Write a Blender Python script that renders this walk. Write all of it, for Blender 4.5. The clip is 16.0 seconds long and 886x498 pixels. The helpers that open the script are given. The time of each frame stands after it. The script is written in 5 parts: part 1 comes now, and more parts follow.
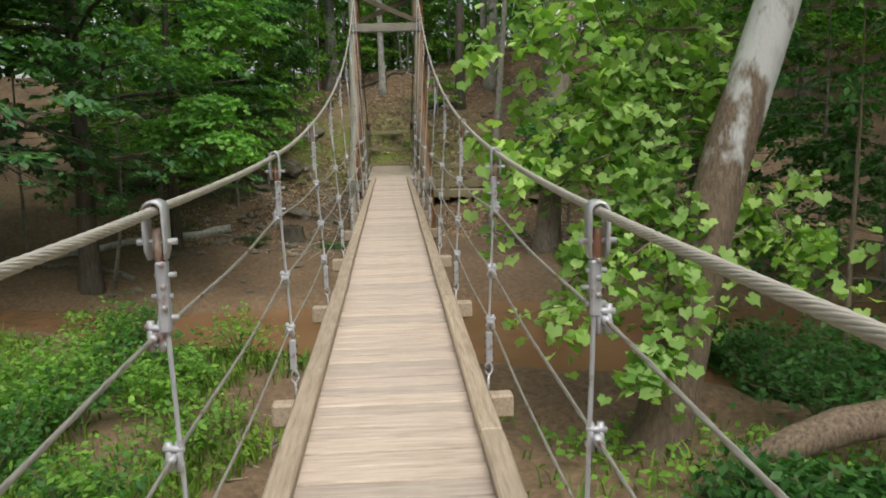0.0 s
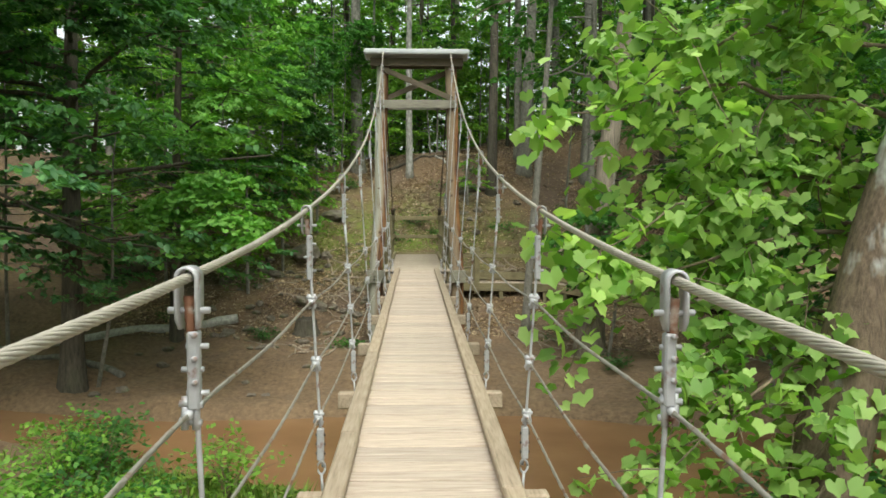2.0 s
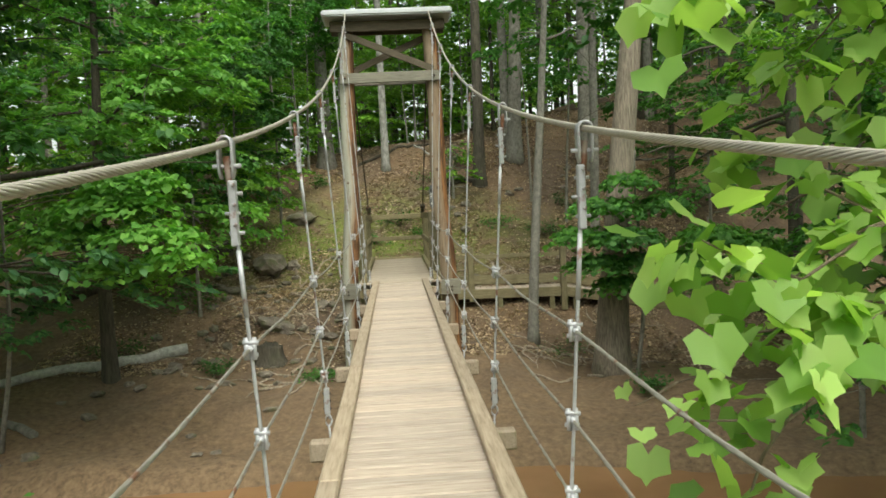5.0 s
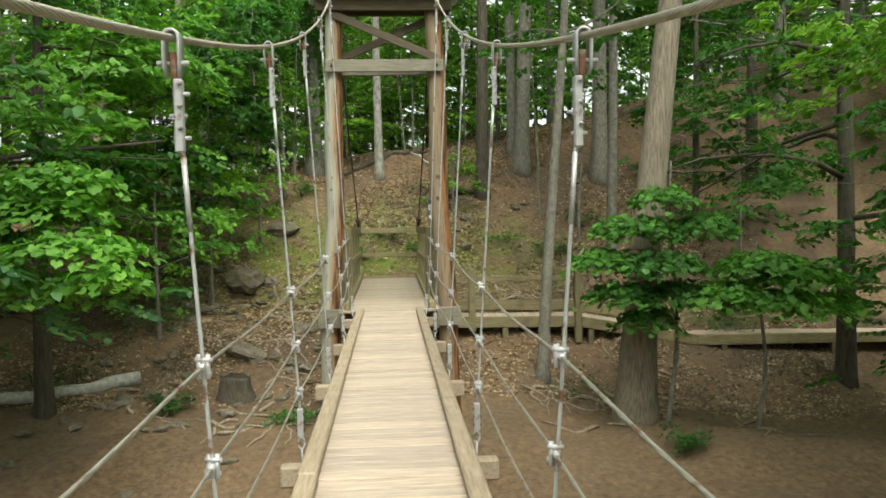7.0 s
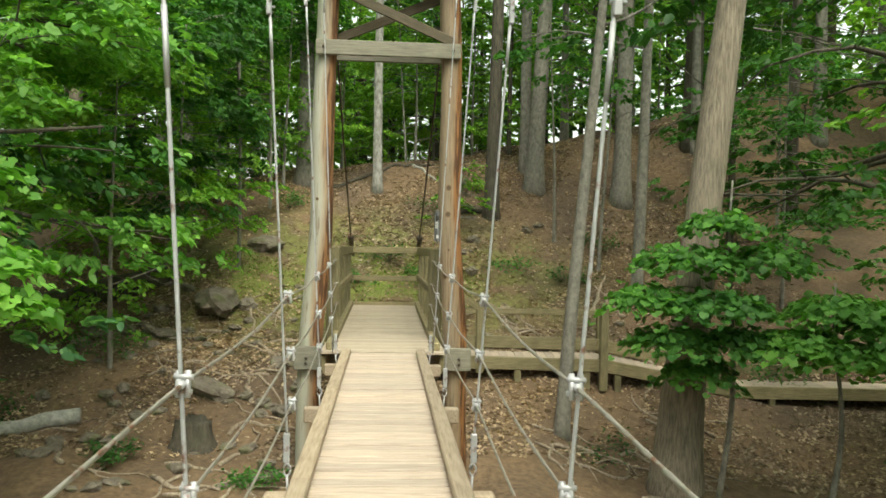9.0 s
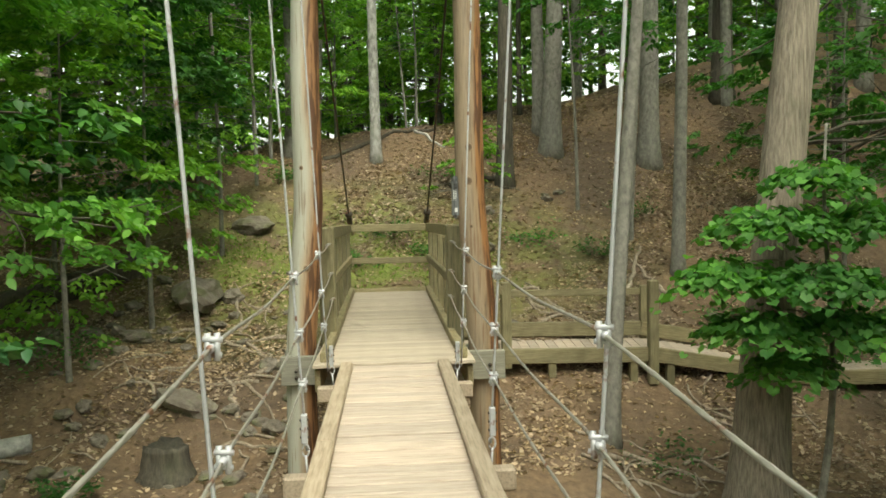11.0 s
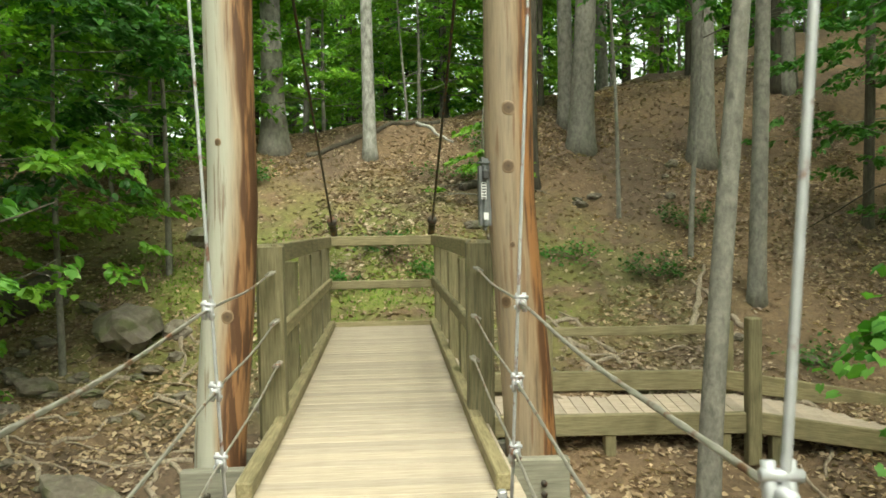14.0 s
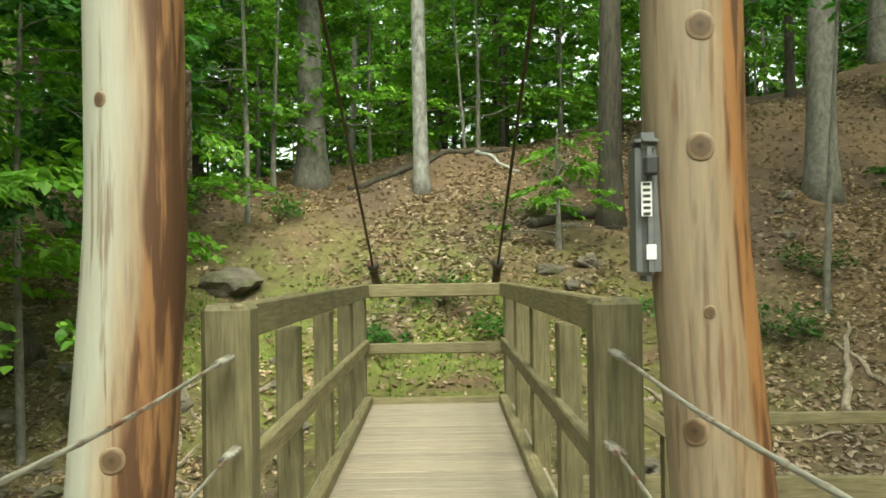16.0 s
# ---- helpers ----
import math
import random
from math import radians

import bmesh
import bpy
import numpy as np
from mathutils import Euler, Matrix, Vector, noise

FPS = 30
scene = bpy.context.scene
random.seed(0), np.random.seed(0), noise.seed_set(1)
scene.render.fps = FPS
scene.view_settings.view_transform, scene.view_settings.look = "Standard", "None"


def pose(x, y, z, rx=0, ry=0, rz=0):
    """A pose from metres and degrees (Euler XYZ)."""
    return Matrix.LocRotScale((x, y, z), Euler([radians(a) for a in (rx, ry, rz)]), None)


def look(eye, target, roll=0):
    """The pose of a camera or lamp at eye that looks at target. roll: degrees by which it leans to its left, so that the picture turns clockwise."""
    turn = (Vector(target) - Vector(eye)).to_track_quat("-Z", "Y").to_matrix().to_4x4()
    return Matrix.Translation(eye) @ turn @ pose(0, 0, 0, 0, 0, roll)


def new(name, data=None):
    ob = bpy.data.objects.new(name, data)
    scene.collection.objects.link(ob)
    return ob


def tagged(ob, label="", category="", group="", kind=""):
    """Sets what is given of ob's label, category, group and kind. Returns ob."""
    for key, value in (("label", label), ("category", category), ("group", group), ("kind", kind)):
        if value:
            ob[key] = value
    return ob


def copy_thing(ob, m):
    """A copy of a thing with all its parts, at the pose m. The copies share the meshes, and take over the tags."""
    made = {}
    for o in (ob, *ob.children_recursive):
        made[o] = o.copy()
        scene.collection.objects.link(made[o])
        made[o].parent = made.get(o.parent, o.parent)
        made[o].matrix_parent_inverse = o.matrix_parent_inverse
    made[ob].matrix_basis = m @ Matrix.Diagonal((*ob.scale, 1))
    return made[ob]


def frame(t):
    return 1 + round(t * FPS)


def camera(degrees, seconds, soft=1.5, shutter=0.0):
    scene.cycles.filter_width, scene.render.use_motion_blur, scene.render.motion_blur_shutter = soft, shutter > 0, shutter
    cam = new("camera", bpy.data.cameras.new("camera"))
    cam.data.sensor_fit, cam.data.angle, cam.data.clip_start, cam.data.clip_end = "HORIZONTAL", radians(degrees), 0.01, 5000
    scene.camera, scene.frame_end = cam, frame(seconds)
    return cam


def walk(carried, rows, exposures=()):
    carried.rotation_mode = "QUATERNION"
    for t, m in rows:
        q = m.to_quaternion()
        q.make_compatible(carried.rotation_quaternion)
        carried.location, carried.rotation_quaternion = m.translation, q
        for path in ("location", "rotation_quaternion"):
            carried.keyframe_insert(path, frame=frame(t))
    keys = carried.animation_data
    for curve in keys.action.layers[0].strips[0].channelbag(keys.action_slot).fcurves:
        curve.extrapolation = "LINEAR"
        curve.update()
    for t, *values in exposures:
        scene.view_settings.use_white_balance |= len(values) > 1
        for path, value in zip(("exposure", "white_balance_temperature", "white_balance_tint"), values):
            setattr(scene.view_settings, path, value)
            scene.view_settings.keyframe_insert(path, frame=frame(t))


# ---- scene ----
cam = camera(56.68, 16.0, soft=1.6, shutter=0.15)
# seconds, x, y, z, yaw, pitch, roll
ROWS = [
    (0.0, 0.037, -3.254, 1.515, -3.60, -8.92, 1.40),
    (0.5, 0.020, -2.589, 1.511, -1.30, -5.68, 0.20),
    (1.0, 0.026, -1.924, 1.505, -0.98, -6.00, -0.20),
    (1.5, -0.037, -1.332, 1.518, -1.18, -2.67, -0.40),
    (2.0, -0.043, -0.802, 1.518, -1.95, -2.98, -0.10),
    (2.5, -0.045, -0.214, 1.522, -2.33, -3.35, -0.60),
    (3.0, -0.085, 0.396, 1.536, -2.52, -2.32, -0.10),
    (3.5, -0.073, 0.987, 1.517, -2.67, -1.83, 1.60),
    (4.0, -0.111, 1.630, 1.494, -2.93, -3.10, 2.00),
    (4.2, -0.094, 1.891, 1.520, -3.16, -3.50, 3.00),
    (6.3, -0.018, 4.550, 1.491, -4.42, -2.75, 1.70),
    (6.5, -0.002, 4.814, 1.493, -4.62, -2.67, 1.70),
    (7.0, 0.028, 5.492, 1.518, -3.73, -2.46, 1.10),
    (7.5, 0.028, 6.157, 1.516, -4.33, 0.06, 0.70),
    (8.0, 0.034, 6.791, 1.518, -3.93, -0.46, -0.50),
    (8.2, 0.028, 7.028, 1.519, -4.04, -0.92, -1.60),
    (10.3, -0.018, 9.701, 1.501, -3.73, -1.26, 0.20),
    (10.5, -0.023, 9.895, 1.529, -3.70, -1.86, 0.40),
    (11.0, -0.047, 10.486, 1.522, -3.99, -3.04, 1.20),
    (11.5, -0.032, 11.087, 1.479, -4.54, -4.04, 0.50),
    (12.0, -0.063, 11.690, 1.461, -4.47, -6.00, 0.00),
    (12.5, 0.004, 12.341, 1.471, -4.15, -5.97, 0.60),
    (13.0, 0.051, 12.953, 1.508, -4.49, -4.90, 1.30),
    (13.5, 0.103, 13.531, 1.535, -5.03, -3.32, 1.80),
    (14.0, 0.096, 14.196, 1.490, -3.82, -2.46, 1.00),
    (14.5, 0.119, 14.924, 1.492, -3.64, -0.11, 1.00),
    (15.0, 0.083, 15.549, 1.471, -0.77, 1.32, 0.80),
    (15.5, 0.111, 16.217, 1.464, -0.77, 1.00, 1.30),
    (16.0, 0.078, 16.866, 1.459, -0.11, 0.69, 0.90),
]
walk(cam, [(t, pose(x, y, z, 90 + p, r, w)) for t, x, y, z, w, p, r in ROWS],
     exposures=[(0.0, 0.16, 6500, 8), (1.0, 0.30, 6550, 3), (1.5, 0.58, 6600, 1), (3.0, 0.48, 6650, -1), (7.0, 0.72, 6950, -1), (10.5, 0.88, 7150, -4), (12.0, 0.78, 7150, -4), (14.5, 1.1, 7150, -8), (16.0, 1.12, 7100, -9)])

# ---- light ----
world = bpy.data.worlds.new("world")
scene.world = world
world.use_nodes = True
wn = world.node_tree
bg = wn.nodes["Background"]
sky = wn.nodes.new("ShaderNodeTexSky")
sky.sky_type, sky.sun_disc = "NISHITA", False
sky.sun_elevation, sky.sun_rotation = radians(56), radians(167)
sky.air_density, sky.dust_density, sky.ozone_density = 1.0, 4.0, 1.0
hs = wn.nodes.new("ShaderNodeHueSaturation")
hs.inputs["Saturation"].default_value, hs.inputs["Value"].default_value = 0.25, 1.5
wn.links.new(sky.outputs[0], hs.inputs["Color"])
wn.links.new(hs.outputs[0], bg.inputs[0])
bg.inputs[1].default_value = 0.15
sun = new("sun", bpy.data.lights.new("sun", "SUN"))
sun.data.energy, sun.data.angle, sun.data.color = 1.2, radians(40), (1.0, 0.95, 0.86)
sun.matrix_world = look((0, 0, 30), (0 - 3, 0 + 13, 30 - 20))


# ---- materials ----
def mat(name, rough=0.8, metal=0.0):
    m = bpy.data.materials.new(name)
    m.use_nodes = True
    n = m.node_tree.nodes["Principled BSDF"]
    n.inputs["Roughness"].default_value, n.inputs["Metallic"].default_value = rough, metal
    return m, m.node_tree, n


def node(nt, kind, **kw):
    n = nt.nodes.new(kind)
    for k, v in kw.items():
        n.inputs[k].default_value = v
    return n


def mapped(nt, scale, coord="Object"):
    tc = nt.nodes.new("ShaderNodeTexCoord")
    mp = nt.nodes.new("ShaderNodeMapping")
    mp.inputs["Scale"].default_value = scale
    nt.links.new(tc.outputs[coord], mp.inputs["Vector"])
    return mp.outputs[0]


def ramp(nt, fac, stops):
    r = nt.nodes.new("ShaderNodeValToRGB")
    while len(r.color_ramp.elements) < len(stops):
        r.color_ramp.elements.new(0.5)
    for e, (p, c) in zip(r.color_ramp.elements, stops):
        e.position, e.color = p, (*c, 1)
    nt.links.new(fac, r.inputs[0])
    return r.outputs[0]


def mix(nt, fac, a, b, kind="MIX"):
    m = nt.nodes.new("ShaderNodeMix")
    m.data_type, m.blend_type = "RGBA", kind
    for sock, v in ((m.inputs[0], fac), (m.inputs[6], a), (m.inputs[7], b)):
        if hasattr(v, "is_output"):
            nt.links.new(v, sock)
        elif isinstance(v, tuple):
            sock.default_value = (*v, 1)
        else:
            sock.default_value = v
    return m.outputs[2]


def noise_tex(nt, vec, scale, detail=4.0, rough=0.55):
    n = node(nt, "ShaderNodeTexNoise", Scale=scale, Detail=detail, Roughness=rough)
    nt.links.new(vec, n.inputs["Vector"])
    return n.outputs[0]


def bump(nt, bsdf, height, strength=0.3, dist=0.01):
    b = node(nt, "ShaderNodeBump", Strength=strength, Distance=dist)
    nt.links.new(height, b.inputs["Height"])
    nt.links.new(b.outputs[0], bsdf.inputs["Normal"])


def rand(nt):
    return nt.nodes.new("ShaderNodeObjectInfo").outputs["Random"]


def wood(name, dark, mid, light, scale, stain=0.35, coord="Object", rough=0.78):
    """Sawn timber: fibre grain along the stretched axis, blotches, a shade of its own for each board."""
    m, nt, b = mat(name, rough)
    vec = mapped(nt, scale, coord)
    add = nt.nodes.new("ShaderNodeVectorMath")
    cm = nt.nodes.new("ShaderNodeCombineXYZ")
    mul = nt.nodes.new("ShaderNodeMath")
    mul.operation, mul.inputs[1].default_value = "MULTIPLY", 37.0
    nt.links.new(rand(nt), mul.inputs[0])
    for i in range(3):
        nt.links.new(mul.outputs[0], cm.inputs[i])
    nt.links.new(vec, add.inputs[0])
    nt.links.new(cm.outputs[0], add.inputs[1])
    grain = noise_tex(nt, add.outputs[0], 6.0, 6.0, 0.65)
    col = ramp(nt, grain, [(0.25, dark), (0.5, mid), (0.75, light)])
    blot = noise_tex(nt, mapped(nt, (1, 1, 1), coord), 3.5, 3.0)
    col = mix(nt, ramp(nt, blot, [(0.45, (0, 0, 0)), (0.75, (stain, stain, stain))]), col, dark)
    tone = ramp(nt, rand(nt), [(0.0, (0.82, 0.82, 0.82)), (1.0, (1.08, 1.06, 1.03))])
    col = mix(nt, 1.0, col, tone, "MULTIPLY")
    nt.links.new(col, b.inputs["Base Color"])
    bump(nt, b, grain, 0.35, 0.004)
    return m


DECK = wood("deck_boards", (0.29, 0.225, 0.175), (0.48, 0.395, 0.325), (0.60, 0.51, 0.43), (0.6, 9, 9))
PLATFORM = wood("landing_boards", (0.26, 0.21, 0.16), (0.41, 0.345, 0.275), (0.50, 0.43, 0.35), (0.6, 9, 9))
CURB = wood("curb_boards", (0.21, 0.16, 0.11), (0.385, 0.305, 0.225), (0.475, 0.39, 0.30), (9, 0.6, 9))
RAIL_Y = wood("weathered_rail", (0.10, 0.085, 0.042), (0.24, 0.20, 0.11), (0.35, 0.30, 0.18), (11, 0.7, 11), 0.5)
RAIL_X = wood("weathered_crossrail", (0.10, 0.085, 0.042), (0.235, 0.20, 0.11), (0.34, 0.295, 0.18), (0.7, 11, 11), 0.5)
RAIL_Z = wood("weathered_post", (0.075, 0.068, 0.036), (0.19, 0.165, 0.09), (0.29, 0.25, 0.15), (11, 11, 0.7), 0.55)
GREY_X = wood("grey_timber", (0.11, 0.105, 0.085), (0.20, 0.19, 0.15), (0.28, 0.27, 0.22), (0.7, 10, 10), 0.4)
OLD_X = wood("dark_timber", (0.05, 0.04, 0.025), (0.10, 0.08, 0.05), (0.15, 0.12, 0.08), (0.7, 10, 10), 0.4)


def pole_mat(name, bleach, edge0, edge1, orange, tan):
    m, nt, b = mat(name, 0.62)
    vec = mapped(nt, (7, 7, 0.55))
    grain = noise_tex(nt, vec, 5.0, 6.0, 0.62)
    col = ramp(nt, grain, [(0.28, tuple(0.5 * v for v in tan)), (0.48, tan), (0.72, tuple(1.35 * v for v in tan))])
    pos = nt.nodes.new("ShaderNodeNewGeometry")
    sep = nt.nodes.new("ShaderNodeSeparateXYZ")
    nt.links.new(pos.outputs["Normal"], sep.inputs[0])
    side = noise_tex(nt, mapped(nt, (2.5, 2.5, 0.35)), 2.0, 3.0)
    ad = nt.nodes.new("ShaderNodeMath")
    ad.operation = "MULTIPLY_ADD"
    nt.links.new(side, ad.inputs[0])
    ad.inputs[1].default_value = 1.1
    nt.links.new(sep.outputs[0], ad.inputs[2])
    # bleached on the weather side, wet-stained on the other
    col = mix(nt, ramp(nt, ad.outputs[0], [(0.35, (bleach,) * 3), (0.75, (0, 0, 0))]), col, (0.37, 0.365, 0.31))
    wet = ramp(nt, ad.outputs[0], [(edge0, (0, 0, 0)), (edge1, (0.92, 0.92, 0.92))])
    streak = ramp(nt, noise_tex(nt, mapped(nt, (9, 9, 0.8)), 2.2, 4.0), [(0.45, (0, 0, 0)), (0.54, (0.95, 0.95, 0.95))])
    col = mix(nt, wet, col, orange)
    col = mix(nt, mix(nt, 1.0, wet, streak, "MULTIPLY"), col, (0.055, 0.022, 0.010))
    col = mix(nt, ramp(nt, noise_tex(nt, mapped(nt, (10, 10, 0.5)), 3.0, 4.0), [(0.58, (0, 0, 0)), (0.66, (0.65, 0.65, 0.65))]), col, (0.12, 0.055, 0.024))
    vo = node(nt, "ShaderNodeTexVoronoi", Scale=2.6)
    nt.links.new(mapped(nt, (2.2, 2.2, 0.45)), vo.inputs["Vector"])
    col = mix(nt, ramp(nt, vo.outputs[0], [(0.03, (0.8, 0.8, 0.8)), (0.08, (0, 0, 0))]), col, (0.09, 0.05, 0.025))
    nt.links.new(col, b.inputs["Base Color"])
    bump(nt, b, grain, 0.5, 0.01)
    return m


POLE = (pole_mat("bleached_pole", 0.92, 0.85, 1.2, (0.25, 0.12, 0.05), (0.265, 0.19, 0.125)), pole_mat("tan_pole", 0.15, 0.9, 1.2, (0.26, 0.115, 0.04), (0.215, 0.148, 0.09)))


def knot_mat():
    m, nt, b = mat("knot_wood", 0.65)
    tc = nt.nodes.new("ShaderNodeTexCoord")
    ln = nt.nodes.new("ShaderNodeVectorMath")
    ln.operation = "LENGTH"
    nt.links.new(tc.outputs["Object"], ln.inputs[0])
    ad = nt.nodes.new("ShaderNodeMath")
    ad.operation = "MULTIPLY_ADD"
    nt.links.new(noise_tex(nt, tc.outputs["Object"], 2.0, 4.0), ad.inputs[0])
    ad.inputs[1].default_value = 0.35
    nt.links.new(ln.outputs["Value"], ad.inputs[2])
    col = ramp(nt, ad.outputs[0], [(0.2, (0.025, 0.014, 0.008)), (0.42, (0.075, 0.044, 0.022)), (0.62, (0.09, 0.055, 0.028)), (0.74, (0.085, 0.05, 0.026)), (0.90, (0.165, 0.112, 0.066)), (1.12, (0.215, 0.148, 0.09))])
    nt.links.new(col, b.inputs["Base Color"])
    return m


KNOT = knot_mat()


def metal(name, col, rough, met, rust=0.0):
    m, nt, b = mat(name, rough, met)
    n = noise_tex(nt, mapped(nt, (1, 1, 1)), 30.0, 4.0)
    c = ramp(nt, n, [(0.3, tuple(v * 0.8 for v in col)), (0.7, col)])
    if rust:
        r = ramp(nt, noise_tex(nt, mapped(nt, (1, 1, 1)), 14.0, 5.0), [(0.62 - rust, (0, 0, 0)), (0.72 - rust, (0.9, 0.9, 0.9))])
        c = mix(nt, r, c, (0.16, 0.06, 0.025))
    nt.links.new(c, b.inputs["Base Color"])
    bump(nt, b, n, 0.15, 0.002)
    return m


GALV = metal("galvanised_steel", (0.47, 0.47, 0.495), 0.48, 0.35, 0.04)
SHEET = metal("grey_sheet_metal", (0.50, 0.52, 0.52), 0.4, 0.5)
RUSTY = metal("rusty_steel", (0.30, 0.24, 0.20), 0.75, 0.3, 0.22)
STRAND = metal("steel_strand", (0.47, 0.43, 0.37), 0.6, 0.25, 0.0)
ROPE = metal("wire_rope", (0.31, 0.29, 0.25), 0.6, 0.25, 0.06)
DARKSTEEL = metal("dark_steel", (0.07, 0.06, 0.05), 0.6, 0.5, 0.1)
PLASTIC = metal("grey_plastic", (0.13, 0.135, 0.14), 0.55, 0.0)
WHITE = metal("white_label", (0.7, 0.7, 0.7), 0.6, 0.0)
INK = metal("black_ink", (0.03, 0.03, 0.03), 0.6, 0.0)


def bark(name, dark, light, patch=None, scale=(5, 5, 0.9)):
    m, nt, b = mat(name, 0.9)
    n = noise_tex(nt, mapped(nt, scale), 4.0, 7.0, 0.68)
    col = ramp(nt, n, [(0.32, dark), (0.66, light)])
    if patch:
        p = noise_tex(nt, mapped(nt, (1.5, 1.5, 0.7)), 1.6, 4.0, 0.6)
        tc = nt.nodes.new("ShaderNodeTexCoord")
        sp = nt.nodes.new("ShaderNodeSeparateXYZ")
        nt.links.new(tc.outputs["Object"], sp.inputs[0])
        up = nt.nodes.new("ShaderNodeMapRange")
        nt.links.new(sp.outputs[2], up.inputs[0])
        up.inputs[1].default_value, up.inputs[2].default_value, up.inputs[3].default_value, up.inputs[4].default_value = 2.0, 4.5, -0.22, 0.10
        sm = nt.nodes.new("ShaderNodeMath")
        nt.links.new(p, sm.inputs[0])
        nt.links.new(up.outputs[0], sm.inputs[1])
        col = mix(nt, ramp(nt, sm.outputs[0], [(0.46, (0, 0, 0)), (0.56, (1, 1, 1))]), col, patch)
    moss = noise_tex(nt, mapped(nt, (1, 1, 0.5)), 2.3, 4.0)
    col = mix(nt, ramp(nt, moss, [(0.58, (0, 0, 0)), (0.75, (0.5, 0.5, 0.5))]), col, (0.08, 0.095, 0.045))
    nt.links.new(col, b.inputs["Base Color"])
    bump(nt, b, n, 0.9, 0.03)
    return m


BARK_DARK = bark("dark_bark", (0.03, 0.026, 0.02), (0.11, 0.095, 0.07))
BARK_GREY = bark("grey_smooth_bark", (0.10, 0.095, 0.08), (0.26, 0.245, 0.21), None, (3, 3, 2))
BARK_BROWN = bark("brown_ridged_bark", (0.12, 0.10, 0.075), (0.36, 0.30, 0.235), None, (8, 8, 0.7))
BARK_PALE = bark("pale_bark", (0.28, 0.27, 0.25), (0.55, 0.54, 0.5), None, (3, 3, 3))
BARK_LIMB = bark("brown_limb_bark", (0.06, 0.043, 0.03), (0.25, 0.18, 0.125), None, (6, 6, 3))
BARK_MOTTLED = bark("mottled_grey_bark", (0.10, 0.095, 0.085), (0.40, 0.39, 0.36), None, (2.5, 2.5, 1.2))
BARK_PLANE = bark("flaking_bark", (0.07, 0.05, 0.035), (0.20, 0.145, 0.10), (0.46, 0.46, 0.45), (7, 7, 2))
ROOT = bark("root_bark", (0.16, 0.12, 0.085), (0.42, 0.35, 0.27))
TWIG = bark("twig_bark", (0.12, 0.09, 0.06), (0.24, 0.19, 0.13))


def leaf_mat(name, dark, light, trans=0.45):
    """Thin leaf: part of the light comes through; each leaf has a green of its own."""
    m, nt, b = mat(name, 0.5)
    geo = nt.nodes.new("ShaderNodeNewGeometry")
    big = noise_tex(nt, mapped(nt, (1, 1, 1)), 0.5, 2.0)
    col = ramp(nt, geo.outputs["Random Per Island"], [(0.0, dark), (0.85, light), (1.0, tuple(v * 1.25 for v in light))])
    col = mix(nt, 1.0, col, ramp(nt, big, [(0.3, (0.72, 0.75, 0.8)), (0.7, (1.12, 1.08, 0.9))]), "MULTIPLY")
    nt.links.new(col, b.inputs["Base Color"])
    b.inputs["Specular IOR Level"].default_value = 0.35
    tr = nt.nodes.new("ShaderNodeBsdfTranslucent")
    warm = mix(nt, 1.0, col, (1.15, 1.3, 0.6), "MULTIPLY")
    nt.links.new(warm, tr.inputs[0])
    ms = nt.nodes.new("ShaderNodeMixShader")
    ms.inputs[0].default_value = trans
    nt.links.new(b.outputs[0], ms.inputs[1])
    nt.links.new(tr.outputs[0], ms.inputs[2])
    nt.links.new(ms.outputs[0], nt.nodes["Material Output"].inputs[0])
    return m


LEAF = leaf_mat("leaf_green", (0.035, 0.125, 0.028), (0.095, 0.255, 0.055), 0.5)
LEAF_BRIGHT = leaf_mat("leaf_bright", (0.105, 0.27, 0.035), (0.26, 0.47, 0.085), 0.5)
LEAF_BLUE = leaf_mat("leaf_bluish", (0.05, 0.15, 0.065), (0.13, 0.28, 0.12), 0.5)
LEAF_PLANE = leaf_mat("leaf_plane", (0.17, 0.34, 0.065), (0.44, 0.62, 0.21), 0.5)
LEAF_MAPLE = leaf_mat("leaf_maple", (0.10, 0.27, 0.05), (0.22, 0.45, 0.10), 0.5)
LEAF_MAPLE_DEEP = leaf_mat("leaf_maple_deep", (0.05, 0.165, 0.035), (0.13, 0.31, 0.07), 0.5)
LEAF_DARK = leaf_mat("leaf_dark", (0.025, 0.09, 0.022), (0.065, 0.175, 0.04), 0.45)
GRASS = leaf_mat("grass_green", (0.08, 0.16, 0.02), (0.20, 0.33, 0.05), 0.4)
LITTER = leaf_mat("dead_leaves", (0.20, 0.135, 0.095), (0.50, 0.385, 0.30), 0.15)


